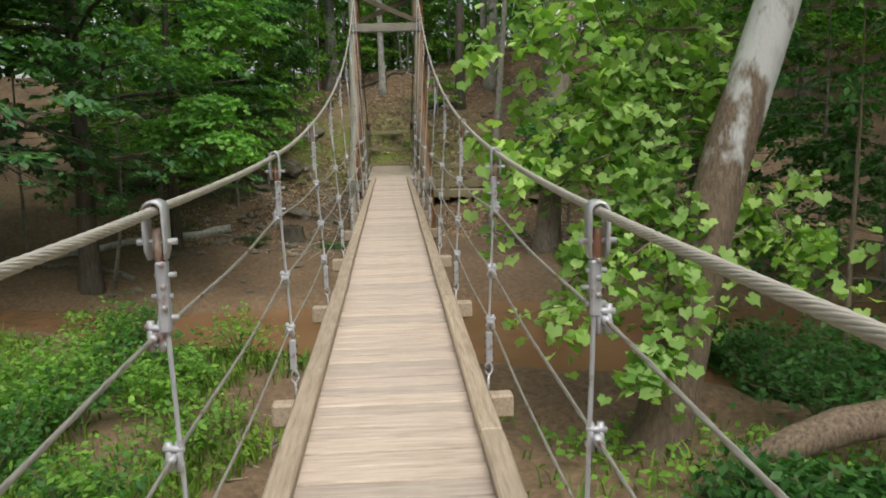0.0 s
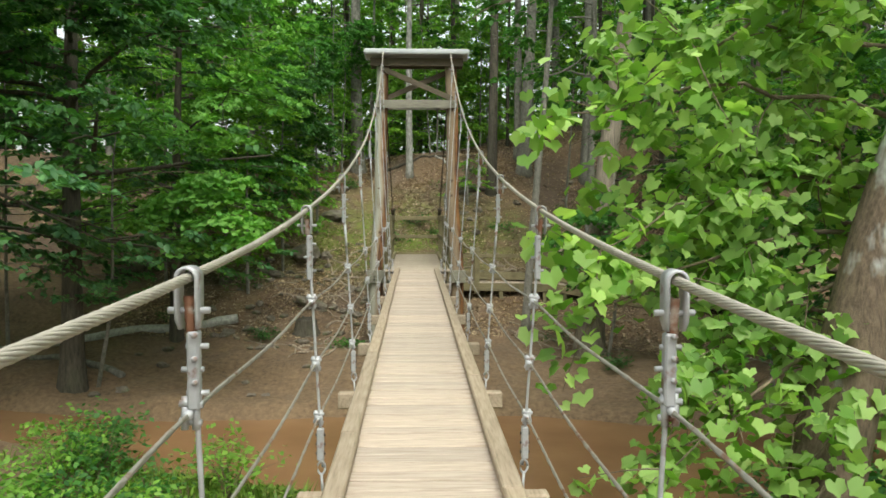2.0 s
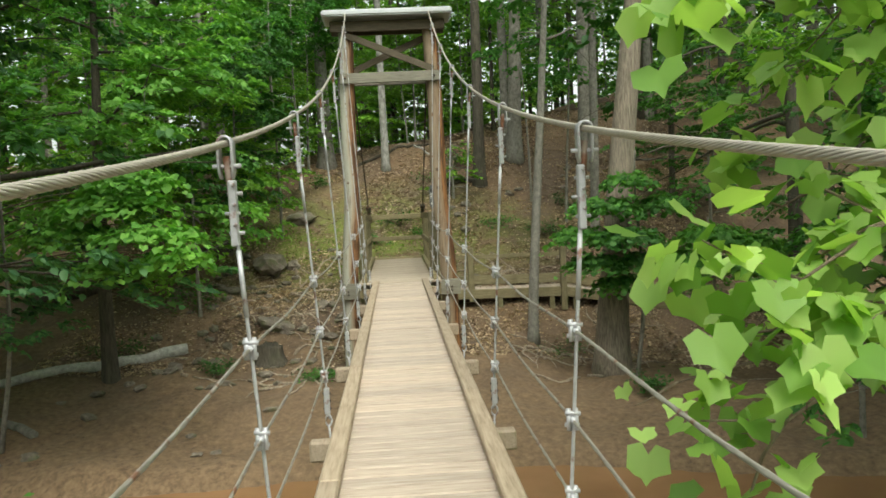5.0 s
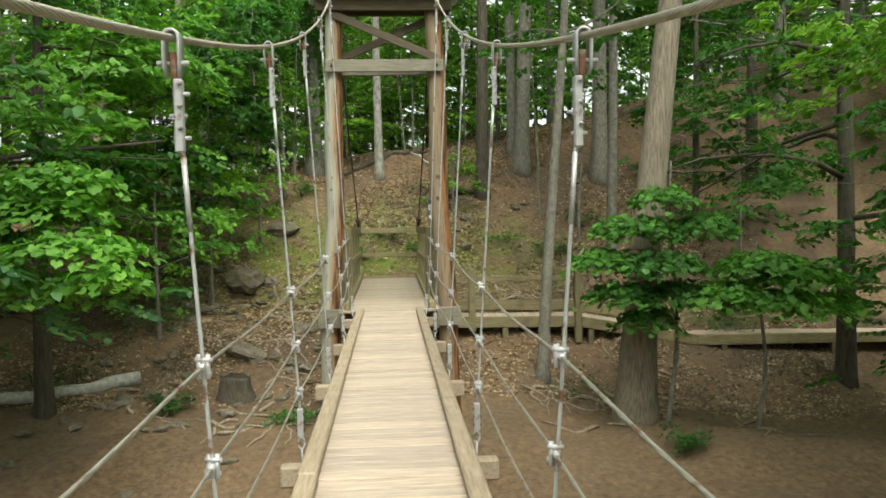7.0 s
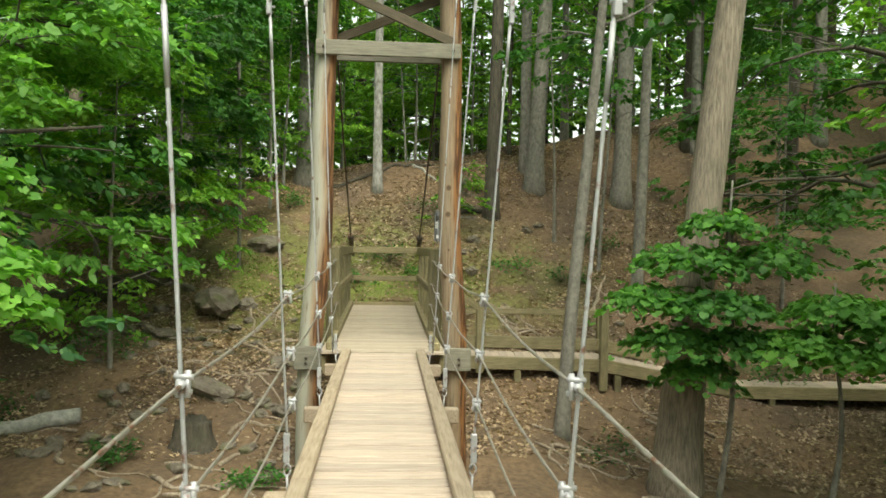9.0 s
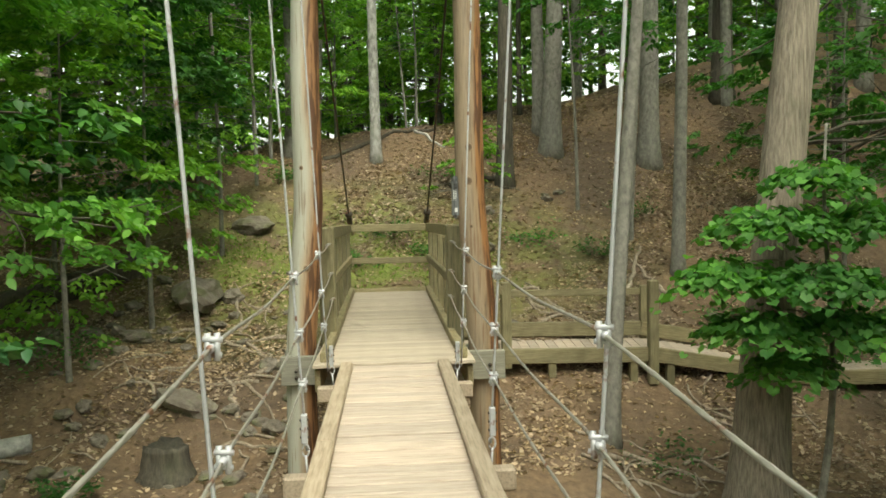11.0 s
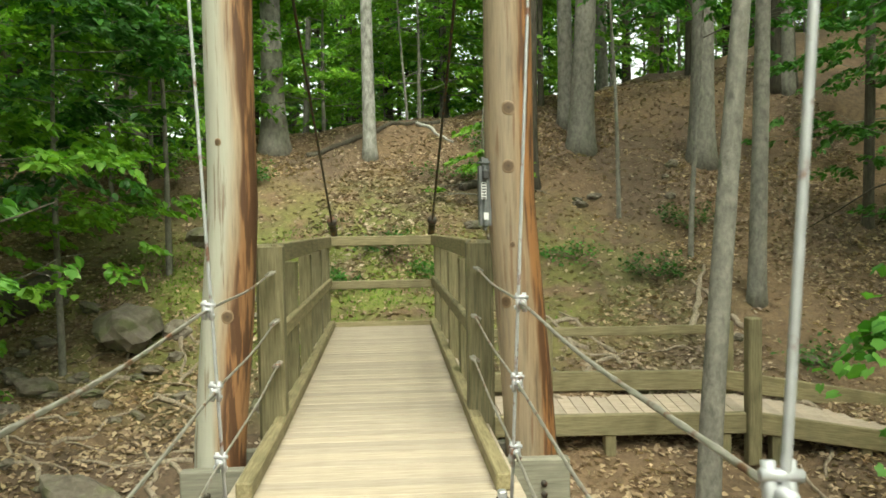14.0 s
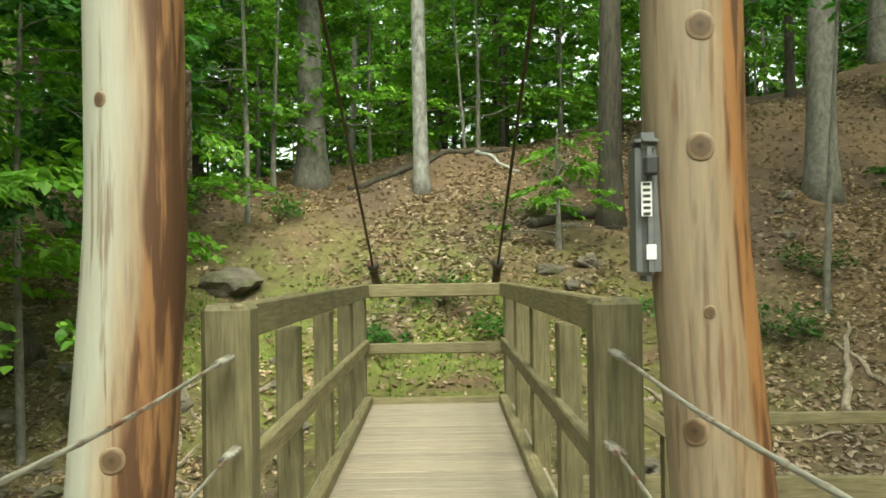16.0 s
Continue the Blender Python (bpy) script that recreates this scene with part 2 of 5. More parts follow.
def ground_mat():
    m, nt, b = mat("forest_soil", 0.95)
    g = nt.nodes.new("ShaderNodeNewGeometry")
    pos = g.outputs["Position"]
    fine = noise_tex(nt, pos, 9.0, 8.0, 0.7)
    wide = noise_tex(nt, pos, 0.55, 4.0, 0.6)
    clay = ramp(nt, fine, [(0.3, (0.085, 0.055, 0.033)), (0.55, (0.19, 0.125, 0.072)), (0.8, (0.30, 0.205, 0.125))])
    humus = ramp(nt, fine, [(0.3, (0.055, 0.038, 0.025)), (0.6, (0.135, 0.092, 0.06)), (0.8, (0.22, 0.155, 0.105))])
    col = mix(nt, ramp(nt, wide, [(0.42, (0, 0, 0)), (0.58, (1, 1, 1))]), clay, humus)
    sep = nt.nodes.new("ShaderNodeSeparateXYZ")
    nt.links.new(pos, sep.inputs[0])
    # the stream's banks are bare red clay, the slope behind the landing is mossy
    low = nt.nodes.new("ShaderNodeMapRange")
    nt.links.new(sep.outputs[2], low.inputs[0])
    low.inputs[1].default_value, low.inputs[2].default_value = -1.7, -2.3
    col = mix(nt, low.outputs[0], col, clay)
    dist = nt.nodes.new("ShaderNodeVectorMath")
    dist.operation = "DISTANCE"
    flat = nt.nodes.new("ShaderNodeVectorMath")
    flat.operation = "MULTIPLY"
    flat.inputs[1].default_value = (0.55, 1.0, 0.0)
    nt.links.new(pos, flat.inputs[0])
    nt.links.new(flat.outputs[0], dist.inputs[0])
    dist.inputs[1].default_value = (-0.5, 27.2, 0)
    near = nt.nodes.new("ShaderNodeMapRange")
    nt.links.new(dist.outputs["Value"], near.inputs[0])
    near.inputs[1].default_value, near.inputs[2].default_value = 3.8, 1.0
    mossn = noise_tex(nt, pos, 1.5, 6.0, 0.65)
    mm = nt.nodes.new("ShaderNodeMath")
    mm.operation = "MULTIPLY"
    nt.links.new(near.outputs[0], mm.inputs[0])
    nt.links.new(ramp(nt, mossn, [(0.38, (0, 0, 0)), (0.56, (1, 1, 1))]), mm.inputs[1])
    moss = ramp(nt, fine, [(0.3, (0.085, 0.10, 0.022)), (0.7, (0.22, 0.25, 0.055))])
    col = mix(nt, mm.outputs[0], col, moss)
    nt.links.new(col, b.inputs["Base Color"])
    bump(nt, b, fine, 0.8, 0.05)
    return m


SOIL = ground_mat()


def water_mat():
    m, nt, b = mat("muddy_water", 0.22)
    g = nt.nodes.new("ShaderNodeNewGeometry")
    n = noise_tex(nt, g.outputs["Position"], 0.7, 3.0)
    nt.links.new(ramp(nt, n, [(0.3, (0.20, 0.105, 0.05)), (0.7, (0.27, 0.15, 0.075))]), b.inputs["Base Color"])
    w = noise_tex(nt, g.outputs["Position"], 5.0, 2.0)
    bump(nt, b, w, 0.12, 0.02)
    return m


WATER = water_mat()


def stone_mat():
    m, nt, b = mat("field_stone", 0.9)
    n = noise_tex(nt, mapped(nt, (1, 1, 1)), 6.0, 7.0, 0.7)
    c = ramp(nt, n, [(0.3, (0.085, 0.07, 0.055)), (0.6, (0.21, 0.18, 0.145)), (0.8, (0.36, 0.335, 0.295))])
    ms = noise_tex(nt, mapped(nt, (1, 1, 1)), 2.5, 4.0)
    c = mix(nt, ramp(nt, ms, [(0.5, (0, 0, 0)), (0.66, (0.8, 0.8, 0.8))]), c, (0.10, 0.11, 0.045))
    nt.links.new(c, b.inputs["Base Color"])
    bump(nt, b, n, 0.9, 0.04)
    return m


STONE = stone_mat()


# ---- mesh helpers ----
def thing(name, label, category, at=(0, 0, 0), group="", kind=""):
    ob = new(name)
    ob.empty_display_size = 0.1
    ob.location = at
    return tagged(ob, label, category, group, kind)


def mesh_np(name, verts, faces, material, smooth=False):
    """A mesh from numpy arrays; faces all have the same number of corners."""
    me = bpy.data.meshes.new(name)
    verts = np.asarray(verts, dtype=np.float32).reshape(-1, 3)
    faces = np.asarray(faces, dtype=np.int32)
    me.vertices.add(len(verts))
    me.vertices.foreach_set("co", verts.ravel())
    k = faces.shape[1]
    me.loops.add(faces.size)
    me.loops.foreach_set("vertex_index", faces.ravel())
    me.polygons.add(len(faces))
    me.polygons.foreach_set("loop_start", np.arange(0, faces.size, k, dtype=np.int32))
    me.polygons.foreach_set("loop_total", np.full(len(faces), k, dtype=np.int32))
    if smooth:
        me.polygons.foreach_set("use_smooth", np.ones(len(faces), dtype=bool))
    me.update(calc_edges=True)
    me.validate()
    me.materials.append(material)
    return me


def put(name, me, parent, loc=(0, 0, 0), rot=(0, 0, 0), label=""):
    ob = new(name, me)
    ob.parent = parent
    ob.location, ob.rotation_euler = loc, rot
    if label:
        ob["label"] = label
    return ob


def box_bm(sx, sy, sz, bevel=0.006, seg=1):
    bm = bmesh.new()
    bmesh.ops.create_cube(bm, size=1)
    bmesh.ops.scale(bm, vec=(sx, sy, sz), verts=bm.verts)
    if bevel:
        bmesh.ops.bevel(bm, geom=bm.edges[:], offset=bevel, segments=seg, affect="EDGES")
    return bm


def bm_mesh(name, bm, material, smooth=False):
    me = bpy.data.meshes.new(name)
    bm.to_mesh(me)
    bm.free()
    me.materials.append(material)
    if smooth:
        me.shade_smooth()
    return me


def part(name, bm, material, parent, label="", loc=(0, 0, 0), rot=(0, 0, 0), smooth=False):
    return put(name, bm_mesh(name, bm, material, smooth), parent, loc, rot, label)


def beam(name, a, b, w, h, material, parent, label="", bevel=0.008, roll=0.0):
    """A squared timber from a to b; w across, h in height. Its mesh lies along the axis that fits its grain."""
    a, b = Vector(a), Vector(b)
    d = b - a
    n = d.length
    ax = max(range(3), key=lambda i: abs(d[i]))
    bm = box_bm(*((n, w, h), (w, n, h), (w, h, n))[ax], bevel)
    base = Vector([1.0 if i == ax else 0.0 for i in range(3)]) * (1 if d[ax] > 0 else -1)
    q = base.rotation_difference(d.normalized())
    ob = part(name, bm, material, parent, label)
    ob.rotation_mode = "QUATERNION"
    ob.location, ob.rotation_quaternion = (a + b) / 2, q
    return ob


def tube_arrays(path, radii, seg=8, caps=True):
    path = np.asarray(path, float)
    n = len(path)
    radii = np.broadcast_to(np.asarray(radii, float), (n,))
    tan = np.gradient(path, axis=0)
    tan /= np.linalg.norm(tan, axis=1)[:, None] + 1e-9
    ref = np.array([0.0, 0, 1]) if abs(tan[:, 2]).mean() < 0.8 else np.array([1.0, 0, 0])
    u = np.cross(tan, ref)
    u /= np.linalg.norm(u, axis=1)[:, None] + 1e-9
    v = np.cross(tan, u)
    a = np.linspace(0, 2 * np.pi, seg, endpoint=False)
    ring = path[:, None] + radii[:, None, None] * (np.cos(a)[None, :, None] * u[:, None] + np.sin(a)[None, :, None] * v[:, None])
    verts = ring.reshape(-1, 3)
    i, j = np.meshgrid(np.arange(n - 1), np.arange(seg), indexing="ij")
    k = (j + 1) % seg
    faces = np.stack([i * seg + j, (i + 1) * seg + j, (i + 1) * seg + k, i * seg + k], -1).reshape(-1, 4)
    if caps:
        verts = np.vstack([verts, path[:1], path[-1:]])
        c0, c1 = n * seg, n * seg + 1
        jj = np.arange(seg)
        kk = (jj + 1) % seg
        f0 = np.stack([np.full(seg, c0), jj, kk, kk], -1)
        f1 = np.stack([np.full(seg, c1), (n - 1) * seg + kk, (n - 1) * seg + jj, (n - 1) * seg + jj], -1)
        tri = np.vstack([f0, f1])
        return verts, faces, tri[:, :3]
    return verts, faces, np.zeros((0, 3), int)


class Soup:
    """Collects tubes and other pieces of one part, as triangles."""

    def __init__(self):
        self.v, self.f, self.n = [], [], 0

    def add(self, v, f):
        f = np.asarray(f)
        if f.shape[1] == 4:
            f = np.vstack([f[:, [0, 1, 2]], f[:, [0, 2, 3]]])
        self.v.append(np.asarray(v, float))
        self.f.append(f + self.n)
        self.n += len(v)

    def tube(self, path, radii, seg=8):
        v, f, t = tube_arrays(path, radii, seg)
        f3 = np.vstack([f[:, [0, 1, 2]], f[:, [0, 2, 3]], t])
        self.add(v, f3)

    def mesh(self, name, material, smooth=True):
        return mesh_np(name, np.vstack(self.v), np.vstack(self.f), material, smooth)


def leaf_soup(rng, centres, size, droop=0.35, squash=0.55, fine=False, heading=None, tilt=None):
    """One folded blade of four corners at each centre; every blade lies nearly flat and droops a little."""
    n = len(centres)
    az = rng.uniform(0, 2 * np.pi, n) if heading is None else heading
    el = rng.normal(-droop, 0.35, n) if tilt is None else tilt
    roll = rng.normal(0, 0.45, n)
    s = size * rng.uniform(0.6, 1.35, n)
    d = np.stack([np.cos(az) * np.cos(el), np.sin(az) * np.cos(el), np.sin(el)], 1)
    side = np.stack([-np.sin(az), np.cos(az), np.zeros(n)], 1)
    up = np.cross(d, side)
    w = side * np.cos(roll)[:, None] + up * np.sin(roll)[:, None]
    nrm = np.cross(d, w)
    s = s[:, None]
    base = centres - d * s * 0.5
    if fine:
        q = s * squash * 0.5
        v = np.stack([base, base + d * s * 0.28 + w * q * 0.9 + nrm * s * 0.06, base + d * s * 0.62 + w * q * 0.8 + nrm * s * 0.05, base + d * s - nrm * s * 0.06,
                      base + d * s * 0.62 - w * q * 0.8 + nrm * s * 0.05, base + d * s * 0.28 - w * q * 0.9 + nrm * s * 0.06], 1)
        k = np.arange(n)[:, None] * 6
        f = np.concatenate([k + np.array([[0, 1, 2]]), k + np.array([[0, 2, 3]]), k + np.array([[0, 3, 4]]), k + np.array([[0, 4, 5]])])
        return v.reshape(-1, 3), f
    v = np.stack([base, base + d * s * 0.45 + w * s * squash * 0.5 + nrm * s * 0.08, base + d * s, base + d * s * 0.45 - w * s * squash * 0.5 + nrm * s * 0.08], 1)
    k = np.arange(n)[:, None] * 4
    f = np.concatenate([k + np.array([[0, 1, 2]]), k + np.array([[0, 2, 3]])])
    return v.reshape(-1, 3), f


# ---- ground and stream ----
PROFILE_Y = (-60, -10, 0, 6, 10, 13, 16.8, 18.2, 20.2, 21.4, 22.8, 25.3, 27.2, 29.8, 31.5, 33, 34.5, 39, 46, 60)
PROFILE_Z = (-1.5, -2.0, -2.2, -2.35, -2.45, -2.5, -2.4, -2.1, -1.95, -1.75, -1.15, -0.5, 0.38, 1.75, 2.72, 3.45, 3.75, 3.7, 3.6, 3.6)
WATER_Z = -2.66


def ground_z(x, y):
    """Height of the ground: banks, the stream's bed, the slope behind the landing, and small humps."""
    x, y = np.asarray(x, float), np.asarray(y, float)
    z = np.interp(y, PROFILE_Y, PROFILE_Z)
    z = z + np.clip(np.abs(x) - 9, 0, 40) * 0.10 * np.clip((y - 14) / 12, 0.2, 1)
    z = z + np.clip((x - 0.3) / 9, 0, 1.6) * np.clip((y - 31.5) / 5, 0, 1) * 1.85
    z = z - 0.3 * np.clip((x - 1.5) / 2, 0, 1) * np.clip(1 - np.abs(y - 19.8) / 2.6, 0, 1)
    z = z - np.clip((x - 3) * 0.12, 0, 1.0) * np.clip(1 - np.abs(y - 22.5) / 5, 0, 1)
    z = z - np.clip(-x / 5, 0, 1) * np.clip((y - 30) / 4, 0, 1) * 0.7
    near, far = 9.6 - 0.42 * x + 0.5 * np.sin(x * 0.7), 15.6 - 0.12 * x + 0.5 * np.sin(x * 0.5 + 1)
    bed = np.clip(np.minimum(y - near, far - y) / 1.2, 0, 1)
    z = z - bed * bed * (3 - 2 * bed) * 0.55
    hump = 0.10 * np.sin(1.3 * x + 0.7 * y) * np.sin(0.9 * y - 0.6 * x) + 0.05 * np.sin(3.1 * x + 1.2) * np.sin(2.7 * y + 0.5) + 0.02 * np.sin(7.3 * x + 2 * y) * np.sin(6.1 * y - x)
    return z + hump * (1 - 0.8 * bed)


def spaced(lo, hi, a, b, fine, coarse):
    mid = np.arange(a, b, fine)
    left = a - np.cumsum(np.linspace(fine, coarse, 60))
    right = b + np.cumsum(np.linspace(fine, coarse, 60))
    return np.concatenate([[lo], left[left > lo][::-1], mid, right[right < hi], [hi]])


gx, gy = spaced(-1500, 1500, -9, 10, 0.16, 4.0), spaced(-1500, 1500, 2, 42, 0.16, 4.0)
GX, GY = np.meshgrid(gx, gy, indexing="ij")
GZ = ground_z(np.clip(GX, -60, 60), np.clip(GY, -60, 60))
GZ += np.random.default_rng(3).normal(0, 0.012, GZ.shape)
ni, nj = GX.shape
ii, jj = np.meshgrid(np.arange(ni - 1), np.arange(nj - 1), indexing="ij")
gf = np.stack([ii * nj + jj, (ii + 1) * nj + jj, (ii + 1) * nj + jj + 1, ii * nj + jj + 1], -1).reshape(-1, 4)
ground = new("ground", mesh_np("ground", np.stack([GX, GY, GZ], -1), gf, SOIL, True))
tagged(ground, "red-brown forest soil with leaf litter and moss", "ground", kind="structure")

wx, wy = np.linspace(-40, 40, 81), np.linspace(-8, 32, 41)
WX, WY = np.meshgrid(wx, wy, indexing="ij")
wi, wj = np.meshgrid(np.arange(80), np.arange(40), indexing="ij")
wf = np.stack([wi * 41 + wj, (wi + 1) * 41 + wj, (wi + 1) * 41 + wj + 1, wi * 41 + wj + 1], -1).reshape(-1, 4)
near_c, far_c = 9.6 - 0.42 * WX, 15.6 - 0.12 * WX
inside = ((WY > near_c - 2.5) & (WY < far_c + 2.5)).ravel()
wf = wf[inside[wf].any(axis=1)]
water = new("water", mesh_np("water", np.stack([WX, WY, np.full_like(WX, WATER_Z)], -1), wf, WATER, True))
tagged(water, "shallow muddy brown stream between clay banks", "stream", kind="structure")

# ---- bridge ----
SPACING, FIRST = 2.335, 1.19
HANGERS = [FIRST + SPACING * k for k in range(-2, 8)]
DECK_END = 18.25


def deck_z(y):
    return float(np.interp(y, (-6, 0, 8, 14, 17.5, 18.3, 19.7), (0.055, 0.055, 0.068, 0.06, 0.05, 0.03, 0.0)))


def cable_z(y, s=1):
    return 1.24 + (0.035 * float(np.clip((2.0 - y) / 3, 0, 1)) if s < 0 else 0.0) + 0.0086 * (y + 1.6) ** 2 + 0.0027 * max(0.0, y - 9.0) ** 2


def cable_x(s, y):
    if s < 0:
        return float(np.interp(y, (-5, 10.5, 15, 19.2), (0.53, 0.674, 0.725, 0.80)))
    return 0.582 + 0.0115 * y


bridge = thing("footbridge_deck", "narrow pale plank deck of a suspended footbridge", "bridge deck")
plank_meshes = []
for k in range(6):
    bm = box_bm(1.0, 0.141 - 0.004 * (k % 3), 0.038, 0.006)
    for v in bm.verts:
        v.co.z += 0.0025 * math.sin(5 * v.co.x + k) + 0.002 * ((k % 2) - 0.5)
    plank_meshes.append(bm_mesh("plank", bm, DECK))
rng = np.random.default_rng(11)
y = -5.0
while y < DECK_END - 0.1:
    put("plank", plank_meshes[int(rng.integers(6))], bridge, (float(rng.normal(0, 0.004)), y + 0.077, deck_z(y + 0.077) - 0.019 + float(rng.normal(0, 0.0015))), (float(rng.normal(0, 0.008)), 0, float(rng.normal(0, 0.004))))
    y += 0.1545
for s in (-1, 1):
    joints = [-5.0, -1.2, 1.33, 4.2, 7.0, 9.9, 12.7, 15.4, 18.0] if s < 0 else [-5.0, -2.6, 0.3, 3.2, 5.9, 8.8, 11.6, 14.4, 18.0]
    for a, b in zip(joints, joints[1:]):
        za, zb = deck_z(a) + 0.036 + rng.normal(0, 0.003), deck_z(b) + 0.036 + rng.normal(0, 0.003)
        beam("curb", (s * 0.447, a + 0.004, za), (s * 0.447 + rng.normal(0, 0.004), b - 0.004, zb), 0.108, 0.066, CURB, bridge, bevel=0.01)
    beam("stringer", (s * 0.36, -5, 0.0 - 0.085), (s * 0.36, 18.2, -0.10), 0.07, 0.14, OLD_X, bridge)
for hy in HANGERS:
    beam("outrigger", (-0.66, hy - 0.10, deck_z(hy) - 0.105), (0.66, hy - 0.10, deck_z(hy) - 0.105), 0.10, 0.13, CURB, bridge, bevel=0.012)

# main cables: nine twisted strands each
for s in (-1, 1):
    cable = thing("main_cable", "thick grey twisted steel main cable of the bridge", "cable", group="main cables")
    ys = np.concatenate([np.arange(-5.0, 19.0, 0.05), [19.2]])
    mid = np.stack([s * np.array([cable_x(s, v) for v in ys]), ys, np.array([cable_z(v, s) for v in ys]) + 0.03], 1)
    for q in range(9):
        ang = s * (2 * np.pi * q / 9 + ys * 2 * np.pi / 0.34)
        p = mid + 0.0094 * np.stack([np.cos(ang), np.zeros_like(ang), np.sin(ang)], 1)
        so = Soup()
        so.tube(p, 0.0042, 5)
        put("strand", so.mesh("strand", STRAND), cable)
    so = Soup()
    so.tube(mid, 0.009, 6)
    put("core", so.mesh("core", STRAND), cable)
    back = thing("backstay", "dark steel backstay cable running down to a hillside anchor", "cable", group="backstays")
    so = Soup()
    so.tube(np.array([(s * 0.815, 19.2, cable_z(19.2) + 0.03), (s * 0.815, 19.55, 5.18), (s * 0.81, 23.5, 3.2), (s * 0.805, 27.55, 1.33)]), 0.016, 8)
    put("stay_rope", so.mesh("stay_rope", DARKSTEEL), back)
    so = Soup()
    so.tube(np.array([(s * 0.805, 27.45, 1.38), (s * 0.80, 27.85, 1.17)]), 0.055, 10)
    so.tube(np.array([(s * 0.805, 27.40, 1.40), (s * 0.805, 27.48, 1.37)]), 0.075, 10)
    put("turnbuckle", so.mesh("turnbuckle", DARKSTEEL), back)
    gz = float(ground_z(s * 0.8, 29.0))
    so = Soup()
    so.tube(np.array([(s * 0.80, 27.8, 1.19), (s * 0.79, 28.9, gz - 0.3)]), 0.025, 8)
    put("anchor_rod", so.mesh("anchor_rod", DARKSTEEL), back)


def rope_z(level, y):
    base = (1.005, 0.675, 0.385)[level] - 0.035 * float(np.clip((1.0 - y) / 2, 0, 1))
    return base + (0.0, 0.15, 0.14)[0 if level < 0 else 1] * float(np.interp(y, (-5, 6, 11, 13, 15, 17.5, 20), (0, 0.0, 0.3, 0.8, 0.75, 0.7, 0.6))) + 0.025 * math.cos((y - FIRST) * 2 * math.pi / SPACING) * 0.4


def rope_x(level, y, s=1):
    return (0.588, 0.567, 0.555)[level] - (0.035 if s < 0 else 0.0) * math.exp(-((y - 12.9) / 1.8) ** 2) + float(np.interp(y, (15.5, 17.5, 20), (0, 0.045, 0.12)))


for s in (-1, 1):
    for lv in range(3):
        rope = thing("wire_rope_rail", "thin galvanised wire rope strung along the bridge as a side rail", "wire rope", group="side ropes of the bridge")
        ys = np.arange(-5.0, 20.01, 0.15)
        p = np.array([(s * rope_x(lv, v, s), v, rope_z(lv, v)) for v in ys])
        so = Soup()
        so.tube(p, 0.006, 6)
        ang = ys * 2 * np.pi / 0.45
        for q in range(3):
            a = ang + 2 * np.pi * q / 3
            so.tube(p + 0.0034 * np.stack([np.cos(a), 0 * a, np.sin(a)], 1), 0.0043, 5)
        put("rope", so.mesh("rope", ROPE), rope)
        so = Soup()
        e = p[-1]
        so.tube(np.array([e + (0, -0.16, 0.0), e + (0, -0.02, 0.0)]), 0.017, 8)
        for q in range(3):
            so.tube(np.array([e + (-0.03 * s, -0.15 + q * 0.045, 0.012), e + (0.03 * s, -0.15 + q * 0.045, -0.012)]), 0.010, 6)
        put("end_clamp", so.mesh("end_clamp", ROPE), rope)


def clip_soup(so, c, lean, s):
    """A wire clip: saddle, U-bolt legs and nuts, round the crossing of rope and hanger."""
    c = np.array(c)
    for dx in (-0.013, 0.014):
        so.tube(np.array([c + (dx, -0.004, -0.04), c + (dx, 0.006, 0.04)]), 0.010, 7)
    so.tube(np.array([c + (-0.026, 0, 0.024), c + (0.03, 0, 0.02)]), 0.009, 7)
    so.tube(np.array([c + (-0.028, 0.004, -0.02), c + (0.026, 0.0, -0.024)]), 0.009, 7)
    so.tube(np.array([c + (0, -0.035, 0.0), c + (0, 0.035, 0.0)]), 0.012, 7)


def bolt_mesh(a, b, r, m):
    so = Soup()
    so.tube(np.array([a, b]), r, 6)
    return so.mesh("bolt", m)


